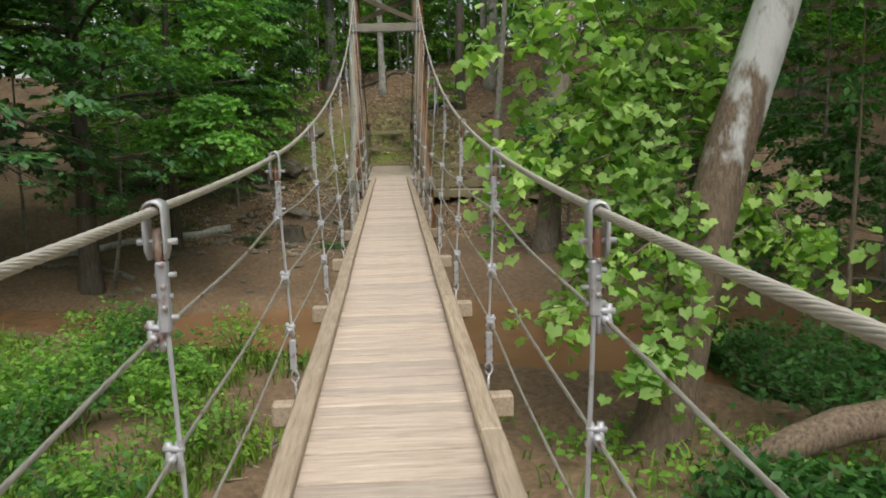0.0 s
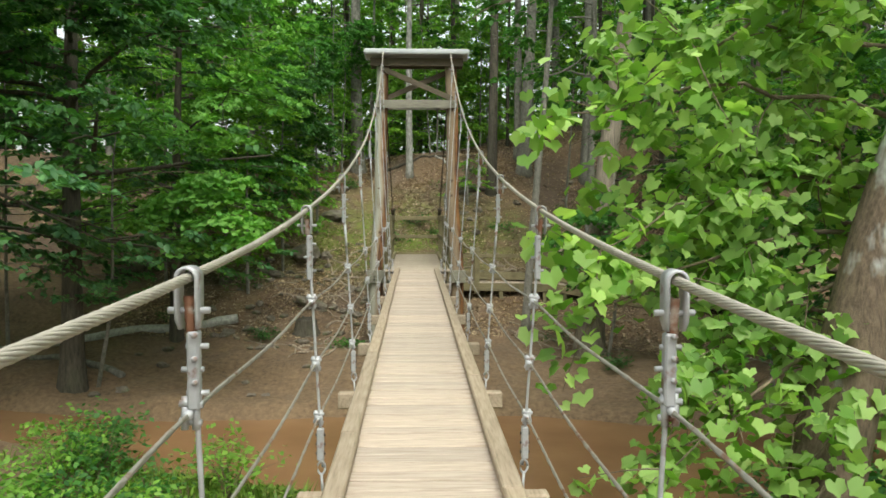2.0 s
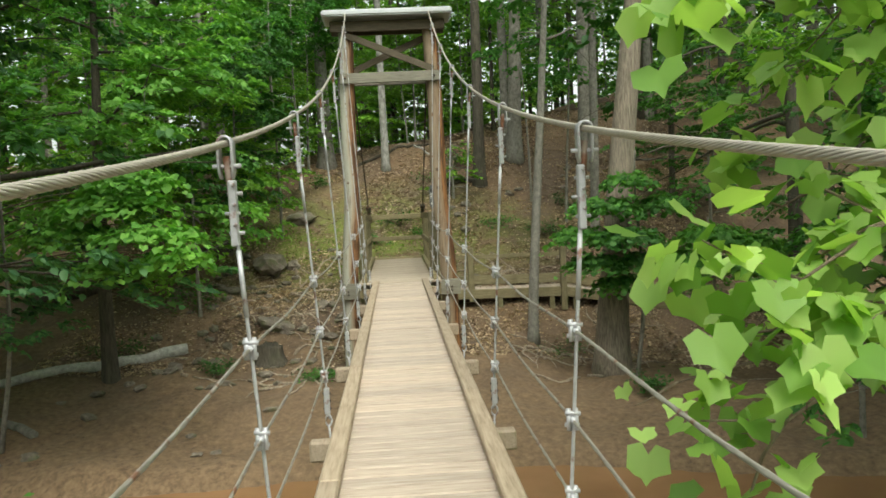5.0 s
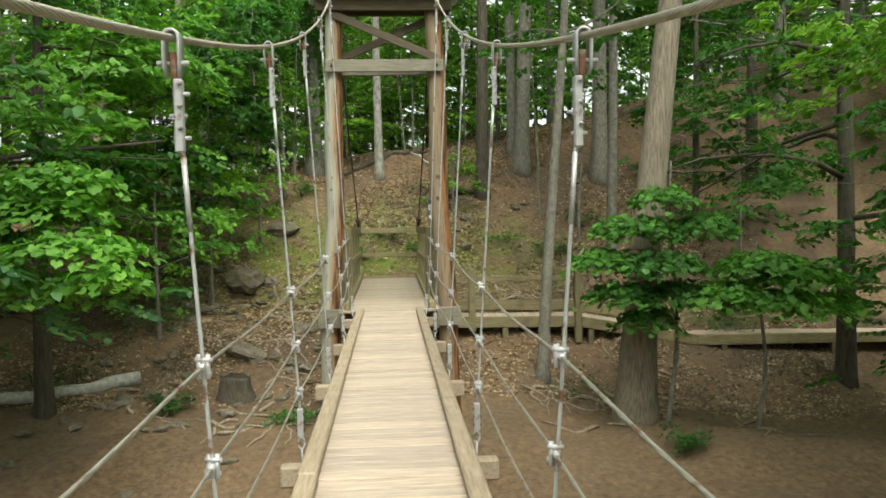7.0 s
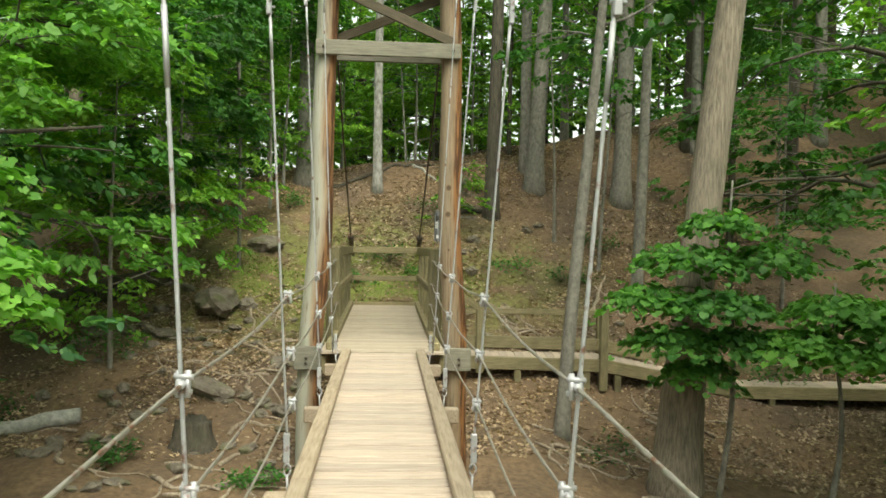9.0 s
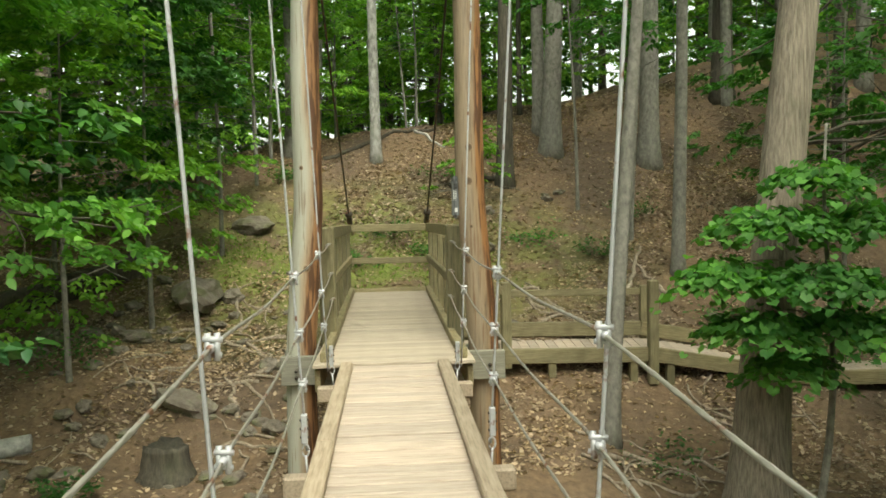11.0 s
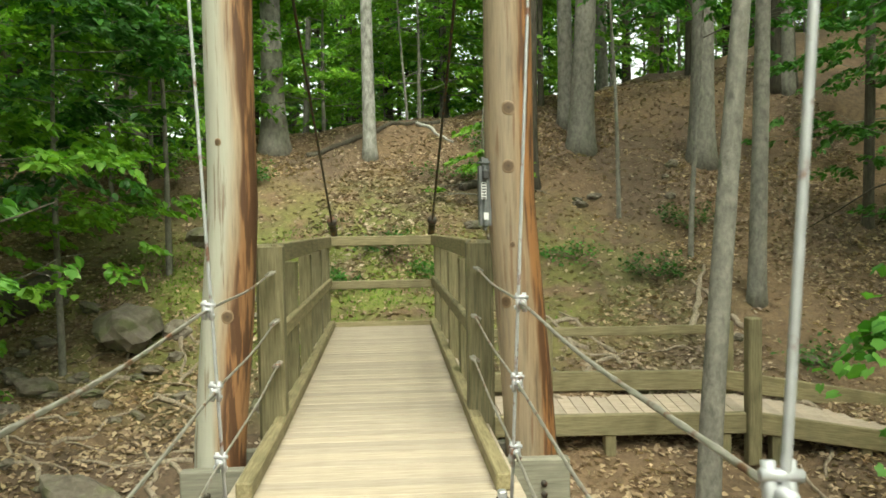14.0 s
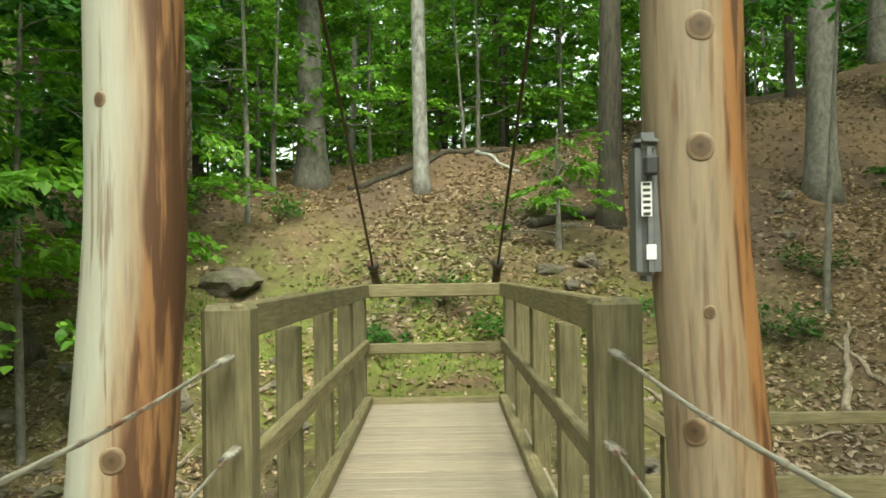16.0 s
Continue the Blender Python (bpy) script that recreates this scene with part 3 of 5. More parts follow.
BOLT_X = bolt_mesh((-0.027, 0, 0), (0.027, 0, 0), 0.0075, GALV)
BOLT_Y = bolt_mesh((0, -0.026, 0), (0, 0.026, 0), 0.0075, GALV)
BOLT_D = bolt_mesh((-0.026, 0, 0), (0.026, 0, 0), 0.008, DARKSTEEL)
for hy in HANGERS:
    for s in (-1, 1):
        top = Vector((s * cable_x(s, hy), hy, cable_z(hy, s) + 0.03))
        foot = Vector((s * (0.575 if hy > 17 else 0.532), hy, deck_z(hy) + 0.05))
        hang = thing("hanger", "galvanised hanger rod between main cable and deck beam", "hanger rod", group="hangers of the bridge")
        d = (foot - top)
        at = lambda z: top + d * ((top.z - z) / (top.z - foot.z))
        # saddle strap: a bent plate over the cable, its ends tapered
        arc = [(0.024 * math.cos(v), 0.024 * math.sin(v)) for v in np.linspace(0, np.pi, 9)]
        prof = [(0.020, -0.125, 0.014), (0.024, -0.10, 0.027), (0.024, -0.05, 0.030)] + [(px_, pz_, 0.030) for px_, pz_ in arc] + [(-0.024, -0.05, 0.030), (-0.024, -0.10, 0.027), (-0.020, -0.125, 0.014)]
        vs, fs, m_ = [], [], len(prof)
        for k_, th in ((0, 1.0), (1, 1.0)):
            for (px_, pz_, hw) in prof:
                off = 0.004 * (1 if k_ else -1)
                rr_ = math.hypot(px_, max(pz_, 0)) or 1
                ox, oz = (px_ / rr_, max(pz_, 0) / rr_)
                vs += [(px_ + ox * off, -hw, pz_ + oz * off), (px_ + ox * off, hw, pz_ + oz * off)]
        for k_ in range(m_ - 1):
            a0, b0 = 2 * k_, 2 * (m_ + k_)
            fs += [(a0, a0 + 2, a0 + 3, a0 + 1), (b0, b0 + 1, b0 + 3, b0 + 2), (a0, b0, b0 + 2, a0 + 2), (a0 + 1, a0 + 3, b0 + 3, b0 + 1)]
        fs += [(0, 1, 2 * m_ + 1, 2 * m_), (2 * m_ - 2, 4 * m_ - 2, 4 * m_ - 1, 2 * m_ - 1)]
        so = Soup()
        so.add(np.array(vs) + np.array(top), np.array(fs))
        so.tube(np.array([tuple(top + Vector((-0.05, 0, -0.08))), tuple(top + Vector((0.05, 0, -0.08)))]), 0.009, 6)
        put("saddle", so.mesh("saddle", GALV, False), hang)
        so = Soup()
        so.tube(np.array([tuple(top + Vector((0, 0, -0.045))), tuple(at(top.z - 0.20))]), 0.014, 6)
        put("link", so.mesh("link", RUSTY), hang, label="rusty steel link")
        ln = min(0.235, (top.z - rope_z(0, hy)) - 0.14)
        if ln > 0.08:
            bm = box_bm(0.029, 0.036, ln, 0.005)
            pl = part("channel", bm, GALV, hang, loc=at(top.z - 0.13 - ln / 2))
            for q in range(3):
                zc = -ln / 2 + ln * (0.2 + 0.3 * q)
                put("bolt", BOLT_X, pl, (0.006 if not q % 2 else -0.006, 0.008, zc))
                put("bolt", BOLT_Y, pl, (0.006, -0.003, zc + 0.03))
        zs = np.linspace(top.z - 0.15, foot.z + 0.02, 8)
        so = Soup()
        so.tube(np.array([tuple(at(v)) for v in zs]), 0.0072, 8)
        put("rod", so.mesh("rod", GALV), hang)
        if top.z - rope_z(0, hy) > 0.7:
            so = Soup()
            so.tube(np.array([tuple(at(top.z - 0.38)), tuple(at(top.z - 0.62))]), 0.0095, 8)
            put("sleeve", so.mesh("sleeve", GALV), hang)
        for lv in range(3):
            z = rope_z(lv, hy)
            so = Soup()
            clip_soup(so, tuple(Vector((s * rope_x(lv, hy, s), hy, z))), 0, s)
            put("wire_clip", so.mesh("wire_clip", GALV), hang)
        bm = box_bm(0.036, 0.042, 0.17, 0.005)
        low = part("lower_plate", bm, GALV, hang, loc=(s * 0.545, hy, 0.255))
        for q in (-0.05, 0.0, 0.05):
            put("bolt", BOLT_D, low, (0, 0, q))
        so = Soup()
        a = np.linspace(0, 2 * np.pi, 13)
        so.tube(np.array([(s * 0.54 + 0.02 * math.cos(v), hy - 0.01, 0.13 + 0.035 * math.sin(v)) for v in a]), 0.0065, 6)
        so.tube(np.array([(s * 0.54, hy - 0.01, 0.10), (s * 0.53, hy - 0.03, deck_z(hy) - 0.08)]), 0.008, 6)
        put("eye_bolt", so.mesh("eye_bolt", GALV), hang)

# ---- tower ----
TY = 19.45
tower = thing("bridge_tower", "tower of two debarked timber poles with a metal-capped head beam", "tower", (0, TY, -2.0))


def tpart(name, me, loc, label=""):
    return put(name, me, tower, (loc[0], loc[1] - TY, loc[2] + 2.0), (0, 0, 0), label)


def pole_axis(s, z):
    xs = (1.025, 0.995, 0.882, 0.858, 0.83) if s < 0 else (1.03, 0.99, 0.888, 0.862, 0.83)
    return s * np.interp(z, (-2.2, 0, 1.6, 3.9, 5.1), xs) + 0.008 * np.sin(np.asarray(z) * 2 + s), 0.006 * np.cos(np.asarray(z) * 1.7)


def pole_r(s, z):
    return np.interp(z, (-2.2, 5), (0.172, 0.142)) * (1 + 0.02 * np.sin(np.asarray(z) * 3 + s))


for s in (-1, 1):
    zs = np.linspace(-2.15, 5.08, 40)
    ax, ay = pole_axis(s, zs)
    so = Soup()
    so.tube(np.stack([ax, ay, zs], 1), pole_r(s, zs), 48)
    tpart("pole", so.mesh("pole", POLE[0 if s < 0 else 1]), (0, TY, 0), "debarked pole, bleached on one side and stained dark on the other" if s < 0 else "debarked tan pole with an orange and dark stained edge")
    ob = beam("collar_beam", (s * 0.60, TY - 0.20, -0.205), (s * 1.20, TY - 0.20, -0.205), 0.085, 0.31, GREY_X, None)
    ob.parent, ob.location = tower, (ob.location[0], ob.location[1] - TY, ob.location[2] + 2.0)
    ob = beam("collar_beam", (s * 0.60, TY + 0.20, -0.205), (s * 1.20, TY + 0.20, -0.205), 0.085, 0.31, GREY_X, None)
    ob.parent, ob.location = tower, (ob.location[0], ob.location[1] - TY, ob.location[2] + 2.0)
for nm, a, b, w, h, ma in (
        ("cross_beam", (-0.98, -0.19, 3.99), (0.98, -0.19, 3.99), 0.06, 0.20, GREY_X),
        ("cross_beam", (-0.98, 0.19, 3.99), (0.98, 0.19, 3.99), 0.06, 0.20, GREY_X),
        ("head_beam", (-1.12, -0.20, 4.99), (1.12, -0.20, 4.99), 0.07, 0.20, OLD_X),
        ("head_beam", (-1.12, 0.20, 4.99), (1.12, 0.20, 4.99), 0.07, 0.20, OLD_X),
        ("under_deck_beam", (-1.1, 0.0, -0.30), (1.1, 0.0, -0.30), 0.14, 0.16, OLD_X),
        ("brace", (-0.88, -0.165, 4.86), (0.86, -0.165, 4.12), 0.04, 0.13, OLD_X),
        ("brace", (0.88, 0.165, 4.86), (-0.86, 0.165, 4.12), 0.04, 0.13, OLD_X)):
    ob = beam(nm, a, b, w, h, ma, tower)
    ob.location.z += 2.0
bm = box_bm(2.52, 1.0, 0.12, 0.03, 3)
for v in bm.verts:
    v.co.z += 0.10 * (0.25 - v.co.y * v.co.y) * (1 if v.co.z > 0 else 0.5)
cap = part("roof_cap", bm, SHEET, tower, "pale grey sheet-metal cap", (0, 0.0, 7.20))
for q in range(5):
    beam("cap_rib", (-1.262, -0.36 + q * 0.18, 0.0), (1.262, -0.36 + q * 0.18, 0.0), 0.02, 0.14, SHEET, cap)
for s in (-1, 1):
    for z in (3.99, -0.2, -0.27):
        so = Soup()
        xx = s * float(np.interp(z, (-2.2, 0, 1.6, 3.9, 5.1), (1.06, 1.03, 0.95, 0.875, 0.83)))
        so.tube(np.array([(xx, -0.265, z + 2), (xx, -0.22, z + 2)]), 0.02, 8)
        put("bolt_head", so.mesh("bolt_head", DARKSTEEL), tower)

# knots in the poles: low bosses that follow the round of the pole
for kx, kz_, kr in ((0.855, 2.14, 0.050), (0.85, 1.78, 0.048), (0.83, 0.93, 0.048), (-0.90, 0.88, 0.044), (-0.93, 1.95, 0.026), (0.87, 1.29, 0.022)):
    s = 1 if kx > 0 else -1
    (pc, pcy), pr = pole_axis(s, kz_), float(pole_r(s, kz_))
    off = float(kx - pc)
    vs, fs = [(0.0, -0.004 / kr, 0.0)], []
    for q, (rr_, up) in enumerate(((0.3, 0.004), (0.6, 0.004), (0.85, 0.003), (1.0, 0.0012), (1.03, -0.006))):
        for a in np.linspace(0, 2 * np.pi, 24, endpoint=False):
            xx = rr_ * math.cos(a) * 0.85
            vs.append((xx, (kr * xx) ** 2 / (2 * pr) / kr - up / kr, rr_ * math.sin(a) * (1 + 0.1 * math.sin(2 * a + kz_))))
    for a in range(24):
        b = (a + 1) % 24
        fs.append((0, 1 + a, 1 + b))
        for q in range(4):
            o = 1 + 24 * q
            fs += [(o + a, o + 24 + a, o + 24 + b), (o + a, o + 24 + b, o + b)]
    yaw = math.asin(max(-0.95, min(0.95, off / pr)))
    ob = put("knot", mesh_np("knot", np.array(vs), np.array(fs), KNOT, True), tower, (float(kx), float(pcy) - math.cos(yaw) * pr, kz_ + 2.0), (0, 0, yaw), "dark round knot")
    ob.scale = (kr, kr, kr)

# box and notice on the poles
BX, BY = 0.712, 19.42
tube_box = thing("storage_tube", "grey plastic box with white labels strapped to a pole", "box", (BX, BY, 1.60))
bm = box_bm(0.075, 0.15, 0.44, 0.03, 3)
part("body", bm, PLASTIC, tube_box, smooth=False)
part("lid", box_bm(0.081, 0.156, 0.05, 0.02, 2), PLASTIC, tube_box, loc=(0, 0, 0.21))
part("latch", box_bm(0.045, 0.03, 0.06, 0.008), INK, tube_box, loc=(0.0, -0.09, 0.13))
lab = part("label_plate", box_bm(0.032, 0.004, 0.105, 0.001), WHITE, tube_box, "white label", (-0.012, -0.078, 0.03))
for q in range(6):
    part("text_bar", box_bm(0.022, 0.002, 0.009, 0), INK, lab, loc=(0, -0.0025, -0.045 + q * 0.018))
part("label_plate", box_bm(0.03, 0.004, 0.045, 0.001), WHITE, tube_box, "small white label", (0.0, -0.078, -0.13))
notice = thing("notice_board", "thin slatted wooden notice fixed behind a pole", "sign", (-0.80, 19.62, 1.93))
nb = part("panel", box_bm(0.09, 0.018, 0.36, 0.004), OLD_X, notice, rot=(0, 0, 0.25))
for q in range(6):
    part("slat", box_bm(0.085, 0.012, 0.042, 0.003), OLD_X, nb, loc=(0, -0.014, -0.165 + q * 0.066), rot=(0, 0.35, 0))

# ---- landing ----
PY0, PY1, PW = 18.3, 25.16, 0.63
landing = thing("landing_platform", "weathered timber landing with plank floor and post-and-rail sides", "platform")
plat = []
for k in range(5):
    plat.append(bm_mesh("plank", box_bm(2 * PW + 0.30, 0.133 - 0.003 * (k % 2), 0.036, 0.005), PLATFORM))
y = PY0
while y < PY1 - 0.05:
    put("plank", plat[int(rng.integers(5))], landing, (0, y + 0.07, deck_z(y + 0.07) - 0.018 + float(rng.normal(0, 0.001))), (0, 0, float(rng.normal(0, 0.002))))
    y += 0.1405 if abs(y - 19.63) > 0.075 else 0.152
for s in (-1, 1):
    for a, b in ((18.42, 19.74), (19.75, 22.4), (22.41, 25.1)):
        beam("curb", (s * (PW + 0.045), a, deck_z(a) + 0.05), (s * (PW + 0.045), b, deck_z(b) + 0.05), 0.085, 0.098, RAIL_Y, landing, bevel=0.01)
    for q, yy in enumerate((20.02, 21.35, 22.65, 23.95, 25.20)):
        corner = q in (0, 4)
        x = s * (0.735 if q == 0 else 0.76)
        wdt = 0.185 if q == 0 else 0.12
        hgt = 1.30 if q == 0 else (1.19 if q == 4 else 1.10)
        post = beam("post", (x, yy, -0.55), (x, yy, hgt), wdt, 0.185 if q == 0 else 0.15, RAIL_Z, landing, bevel=0.022 if q == 0 else 0.008)
    beam("top_rail", (s * 0.69, 19.93, 1.235), (s * 0.69, 25.22, 1.145), 0.055, 0.14, RAIL_Y, landing, bevel=0.01)
    beam("middle_rail", (s * 0.69, 20.12, 0.66), (s * 0.69, 25.20, 0.60), 0.055, 0.11, RAIL_Y, landing, bevel=0.01)
    beam("side_beam", (s * 0.74, 18.4, -0.15), (s * 0.74, 25.2, -0.15), 0.06, 0.22, RAIL_Y, landing)
    for yy in (21.35, 23.95, 25.15):
        g = float(ground_z(s * 0.7, yy))
        if g < -0.3:
            beam("leg", (s * 0.60, yy, g - 0.2), (s * 0.60, yy, -0.05), 0.14, 0.14, RAIL_Z, landing)
beam("end_rail", (-0.72, 25.20, 1.145), (0.72, 25.20, 1.145), 0.055, 0.13, RAIL_X, landing, bevel=0.01)
beam("end_rail", (-0.70, 25.20, 0.56), (0.70, 25.20, 0.56), 0.055, 0.11, RAIL_X, landing, bevel=0.01)
beam("kick_board", (-0.70, 25.20, 0.02), (0.70, 25.20, 0.02), 0.06, 0.09, RAIL_X, landing, bevel=0.008)

# ---- boardwalk beside the landing ----
walkway = thing("boardwalk", "low weathered boardwalk with edge beams and a post-and-rail side", "boardwalk")
WK = [((0.85, 22.9), (0.85, 24.0), -0.74), ((4.05, 22.9), (4.2, 24.0), -0.80), ((6.7, 23.05), (6.85, 24.2), -1.30), ((13.0, 23.2), (13.0, 24.4), -1.40)]
for (f0, b0, z0), (f1, b1, z1) in zip(WK, WK[1:]):
    n = int(math.hypot(f1[0] - f0[0], f1[1] - f0[1]) / 0.143)
    for k in range(n):
        t = (k + 0.5) / n
        fr = Vector((f0[0] + (f1[0] - f0[0]) * t, f0[1] + (f1[1] - f0[1]) * t, z0 + (z1 - z0) * t))
        bk = Vector((b0[0] + (b1[0] - b0[0]) * t, b0[1] + (b1[1] - b0[1]) * t, z0 + (z1 - z0) * t))
        beam("plank", fr, bk, 0.139, 0.035, DECK, walkway, bevel=0.004)
    beam("edge_beam", (f0[0], f0[1] - 0.04, z0 - 0.05), (f1[0], f1[1] - 0.04, z1 - 0.05), 0.09, 0.23, RAIL_X, walkway, bevel=0.012)
    beam("edge_beam", (b0[0], b0[1] + 0.05, z0 + 0.18), (b1[0], b1[1] + 0.05, z1 + 0.18), 0.09, 0.24, RAIL_X, walkway, bevel=0.012)
    for (p, q) in ((f0, f1), (b0, b1)):
        for t in (0.1, 0.5, 0.9):
            xx, yy, z = p[0] + (q[0] - p[0]) * t, p[1] + (q[1] - p[1]) * t, z0 + (z1 - z0) * t
            g = float(ground_z(xx, yy))
            if g < z - 0.1:
                beam("leg", (xx, yy, g - 0.15), (xx, yy, z - 0.05), 0.12, 0.12, RAIL_Z, walkway)
beam("rail", (1.2, 24.12, 0.02), (4.3, 24.12, 0.0), 0.05, 0.11, RAIL_X, walkway)
beam("post", (1.75, 22.9, -1.0), (1.75, 22.9, 0.33), 0.15, 0.15, RAIL_Z, walkway, bevel=0.015)
beam("post", (4.02, 22.82, -1.3), (4.02, 22.82, 0.31), 0.15, 0.15, RAIL_Z, walkway, bevel=0.015)
beam("post", (4.28, 24.12, -0.9), (4.28, 24.12, 0.10), 0.12, 0.12, RAIL_Z, walkway)
beam("post", (1.25, 24.12, -0.9), (1.25, 24.12, 0.12), 0.12, 0.12, RAIL_Z, walkway)
beam("brace", (0.86, 22.6, 0.75), (1.72, 22.86, 0.18), 0.05, 0.12, RAIL_X, walkway)


# ---- trees ----
def limb_path(rng, a, d, length, sag, n=6):
    p = np.zeros((n, 3))
    p[0] = a
    d = np.array(d, float)
    d /= np.linalg.norm(d)
    for i in range(1, n):
        d = d + rng.normal(0, 0.13, 3) + np.array([0, 0, -sag])
        d /= np.linalg.norm(d)
        p[i] = p[i - 1] + d * length / (n - 1)
    return p


def sprays(rng, ends, leaves, size, wide, layer, trunk):
    """Leaves set in two ranks along twiglets that fan out and hang a little: flat sprays with gaps between them."""
    per = 34
    m = max(4, leaves // per)
    e = ends[rng.integers(0, len(ends), m)] + np.clip(rng.normal(0, 1, (m, 3)), -1.6, 1.6) * np.array([wide * 0.75, wide * 0.75, wide * layer])
    mid = trunk[np.abs(trunk[None, :, 2] - e[:, None, 2]).argmin(axis=1)]
    out = np.arctan2(e[:, 1] - mid[:, 1], e[:, 0] - mid[:, 0]) + rng.normal(0, 0.5, m)
    long_ = size * rng.uniform(3.0, 5.5, m)
    hang, bank_ = rng.normal(0.22, 0.16, m), rng.normal(0, 0.22, m)
    k = np.repeat(np.arange(m), per)
    fan = rng.integers(-2, 3, len(k))
    t = rng.uniform(0.05, 1.0, len(k)) * (1 - 0.16 * np.abs(fan))
    ang = fan * 0.38
    side = rng.choice((-1.0, 1.0), len(k))
    u = long_[k] * t * np.cos(ang) + size * 0.10 * rng.normal(0, 1, len(k))
    w = long_[k] * t * np.sin(ang) + side * size * 0.32 + size * 0.10 * rng.normal(0, 1, len(k))
    dz = -np.sin(hang[k]) * u - 0.10 * u * u / long_[k] + np.sin(bank_[k]) * w + rng.normal(0, size * 0.14, len(k))
    a = out[k]
    c = e[k] + np.stack([np.cos(a) * u - np.sin(a) * w, np.sin(a) * u + np.cos(a) * w, dz], 1)
    return c, a + ang + side * 0.75 + rng.normal(0, 0.3, len(k)), -hang[k] - 0.15 + rng.normal(0, 0.25, len(k))


def tree(name, label, base, height, radius, bark_m, leaf_m, leaves, size, lean=(0, 0), low=0.35, reach=3.0, limbs=12,
         rise=0.35, sag=0.04, layer=0.22, seed=1, flare=1.5, toward=None, category="tree", group="", spread=0.42, clear=2.6, fine=True):
    """A tapered trunk, limbs with twigs, and a crown of separate leaves gathered in flat sprays round the twigs."""
    rng = np.random.default_rng(seed)
    x, y, z = base
    ob = thing(name, label, category, (x, y, z), group)
    n = 14
    hs = np.linspace(0, 1, n)
    tr = np.stack([lean[0] * hs ** 1.1 * height + 0.02 * height * np.sin(hs * 5 + seed) * hs * 0.5,
                   lean[1] * hs ** 1.1 * height + 0.02 * height * np.cos(hs * 4 + seed) * hs * 0.5, hs * height - 0.25 * (hs == 0)], 1)
    rad = radius * (1 - 0.82 * hs) * (1 + (flare - 1) * np.exp(-hs * height / (2.2 * radius)))
    dense = np.concatenate([np.linspace(0, 0.12, 7)[:-1], np.linspace(0.12, 1, 14)])
    trd = np.stack([np.interp(dense, hs, tr[:, k]) for k in range(3)], 1)
    so = Soup()
    v, f, t = tube_arrays(trd, np.interp(dense, hs, rad) if flare == 1 else radius * (1 - 0.82 * dense) * (1 + (flare - 1) * np.exp(-dense * height / (2.0 * radius))), 14)
    ang = np.arctan2(v[:, 1], v[:, 0])
    so.add(v, np.vstack([f[:, [0, 1, 2]], f[:, [0, 2, 3]], t]))
    put("trunk", so.mesh("trunk", bark_m), ob)
    if not limbs:
        return ob
    lb, ends = Soup(), []
    for k in range(limbs):
        h = low + (0.97 - low) * (k + rng.uniform(0, 0.8)) / limbs
        a = np.array([np.interp(h, hs, tr[:, q]) for q in range(3)])
        az = rng.uniform(0, 2 * np.pi) if toward is None else rng.normal(toward, 0.9)
        ln = reach * (1 - 0.55 * (h - low) / (1 - low)) * rng.uniform(0.7, 1.2)
        p = limb_path(rng, a, (math.cos(az), math.sin(az), rise * rng.uniform(0.3, 1.6)), ln, sag)
        if clear and abs(p[-1][0] + x) < clear and p[-1][2] + z < 7 and y < 31:
            continue
        r0 = max(0.012, radius * (1 - 0.85 * h) * 0.45)
        lb.tube(p, np.linspace(r0, r0 * 0.2, len(p)), 6)
        for q in range(5):
            i = rng.integers(2, len(p))
            az2 = az + rng.normal(0, 0.9)
            p2 = limb_path(rng, p[i], (math.cos(az2), math.sin(az2), rng.normal(0.05, 0.2)), ln * rng.uniform(0.25, 0.5), sag, 4)
            lb.tube(p2, np.linspace(r0 * 0.3, r0 * 0.1, 4), 4)
            ends += [p2[1], p2[2], p2[3]]
        ends += [p[3], p[4], p[5]]
    if not ends:
        return ob
    tagged(put("branchwork", lb.mesh("branchwork", bark_m), ob), kind="stuff")
    ends = np.array(ends)
    c, head, tilt = sprays(rng, ends, leaves, size, reach * spread * 0.5, layer, tr)
    if clear:
        wx_, wy_, wz_ = c[:, 0] + x, c[:, 1] + y, c[:, 2] + z
        free = ~((np.abs(wx_) < clear) & (wy_ < 31) & (wz_ < 7))
        c, head, tilt = c[free], head[free], tilt[free]
    v, f = leaf_soup(rng, c, size, fine=fine, squash=0.62, heading=head, tilt=tilt)
    put("crown", mesh_np("crown", v, f, leaf_m), ob)
    return ob


def on(x, y, d=0.0):
    return (x, y, float(ground_z(x, y)) - d)


# trees that stand by themselves beside the bridge and on the slope
tree("maple_tree", "dark-trunked maple with layered drooping foliage on the bank", on(-7.35, 16.8), 13, 0.24, BARK_DARK, LEAF_DARK, 36000, 0.15, (0.03, 0.0), 0.29, 5.2, 26, 0.2, 0.05, 0.13, 21, 1.6, spread=0.40)
tree("maple_tree", "tall maple with a mass of mid-green leaves", on(-10.5, 12.0), 13, 0.25, BARK_DARK, LEAF_BLUE, 26000, 0.16, (0.05, 0.02), 0.22, 5.5, 26, 0.15, 0.06, 0.13, 22, 1.5, spread=0.40)
tree("maple_tree", "maple with bright hanging sprays over the bank", on(-6.2, 20.5), 11, 0.16, BARK_DARK, LEAF_MAPLE, 20000, 0.14, (0.02, -0.03), 0.24, 4.2, 20, 0.15, 0.05, 0.12, 23, spread=0.40)
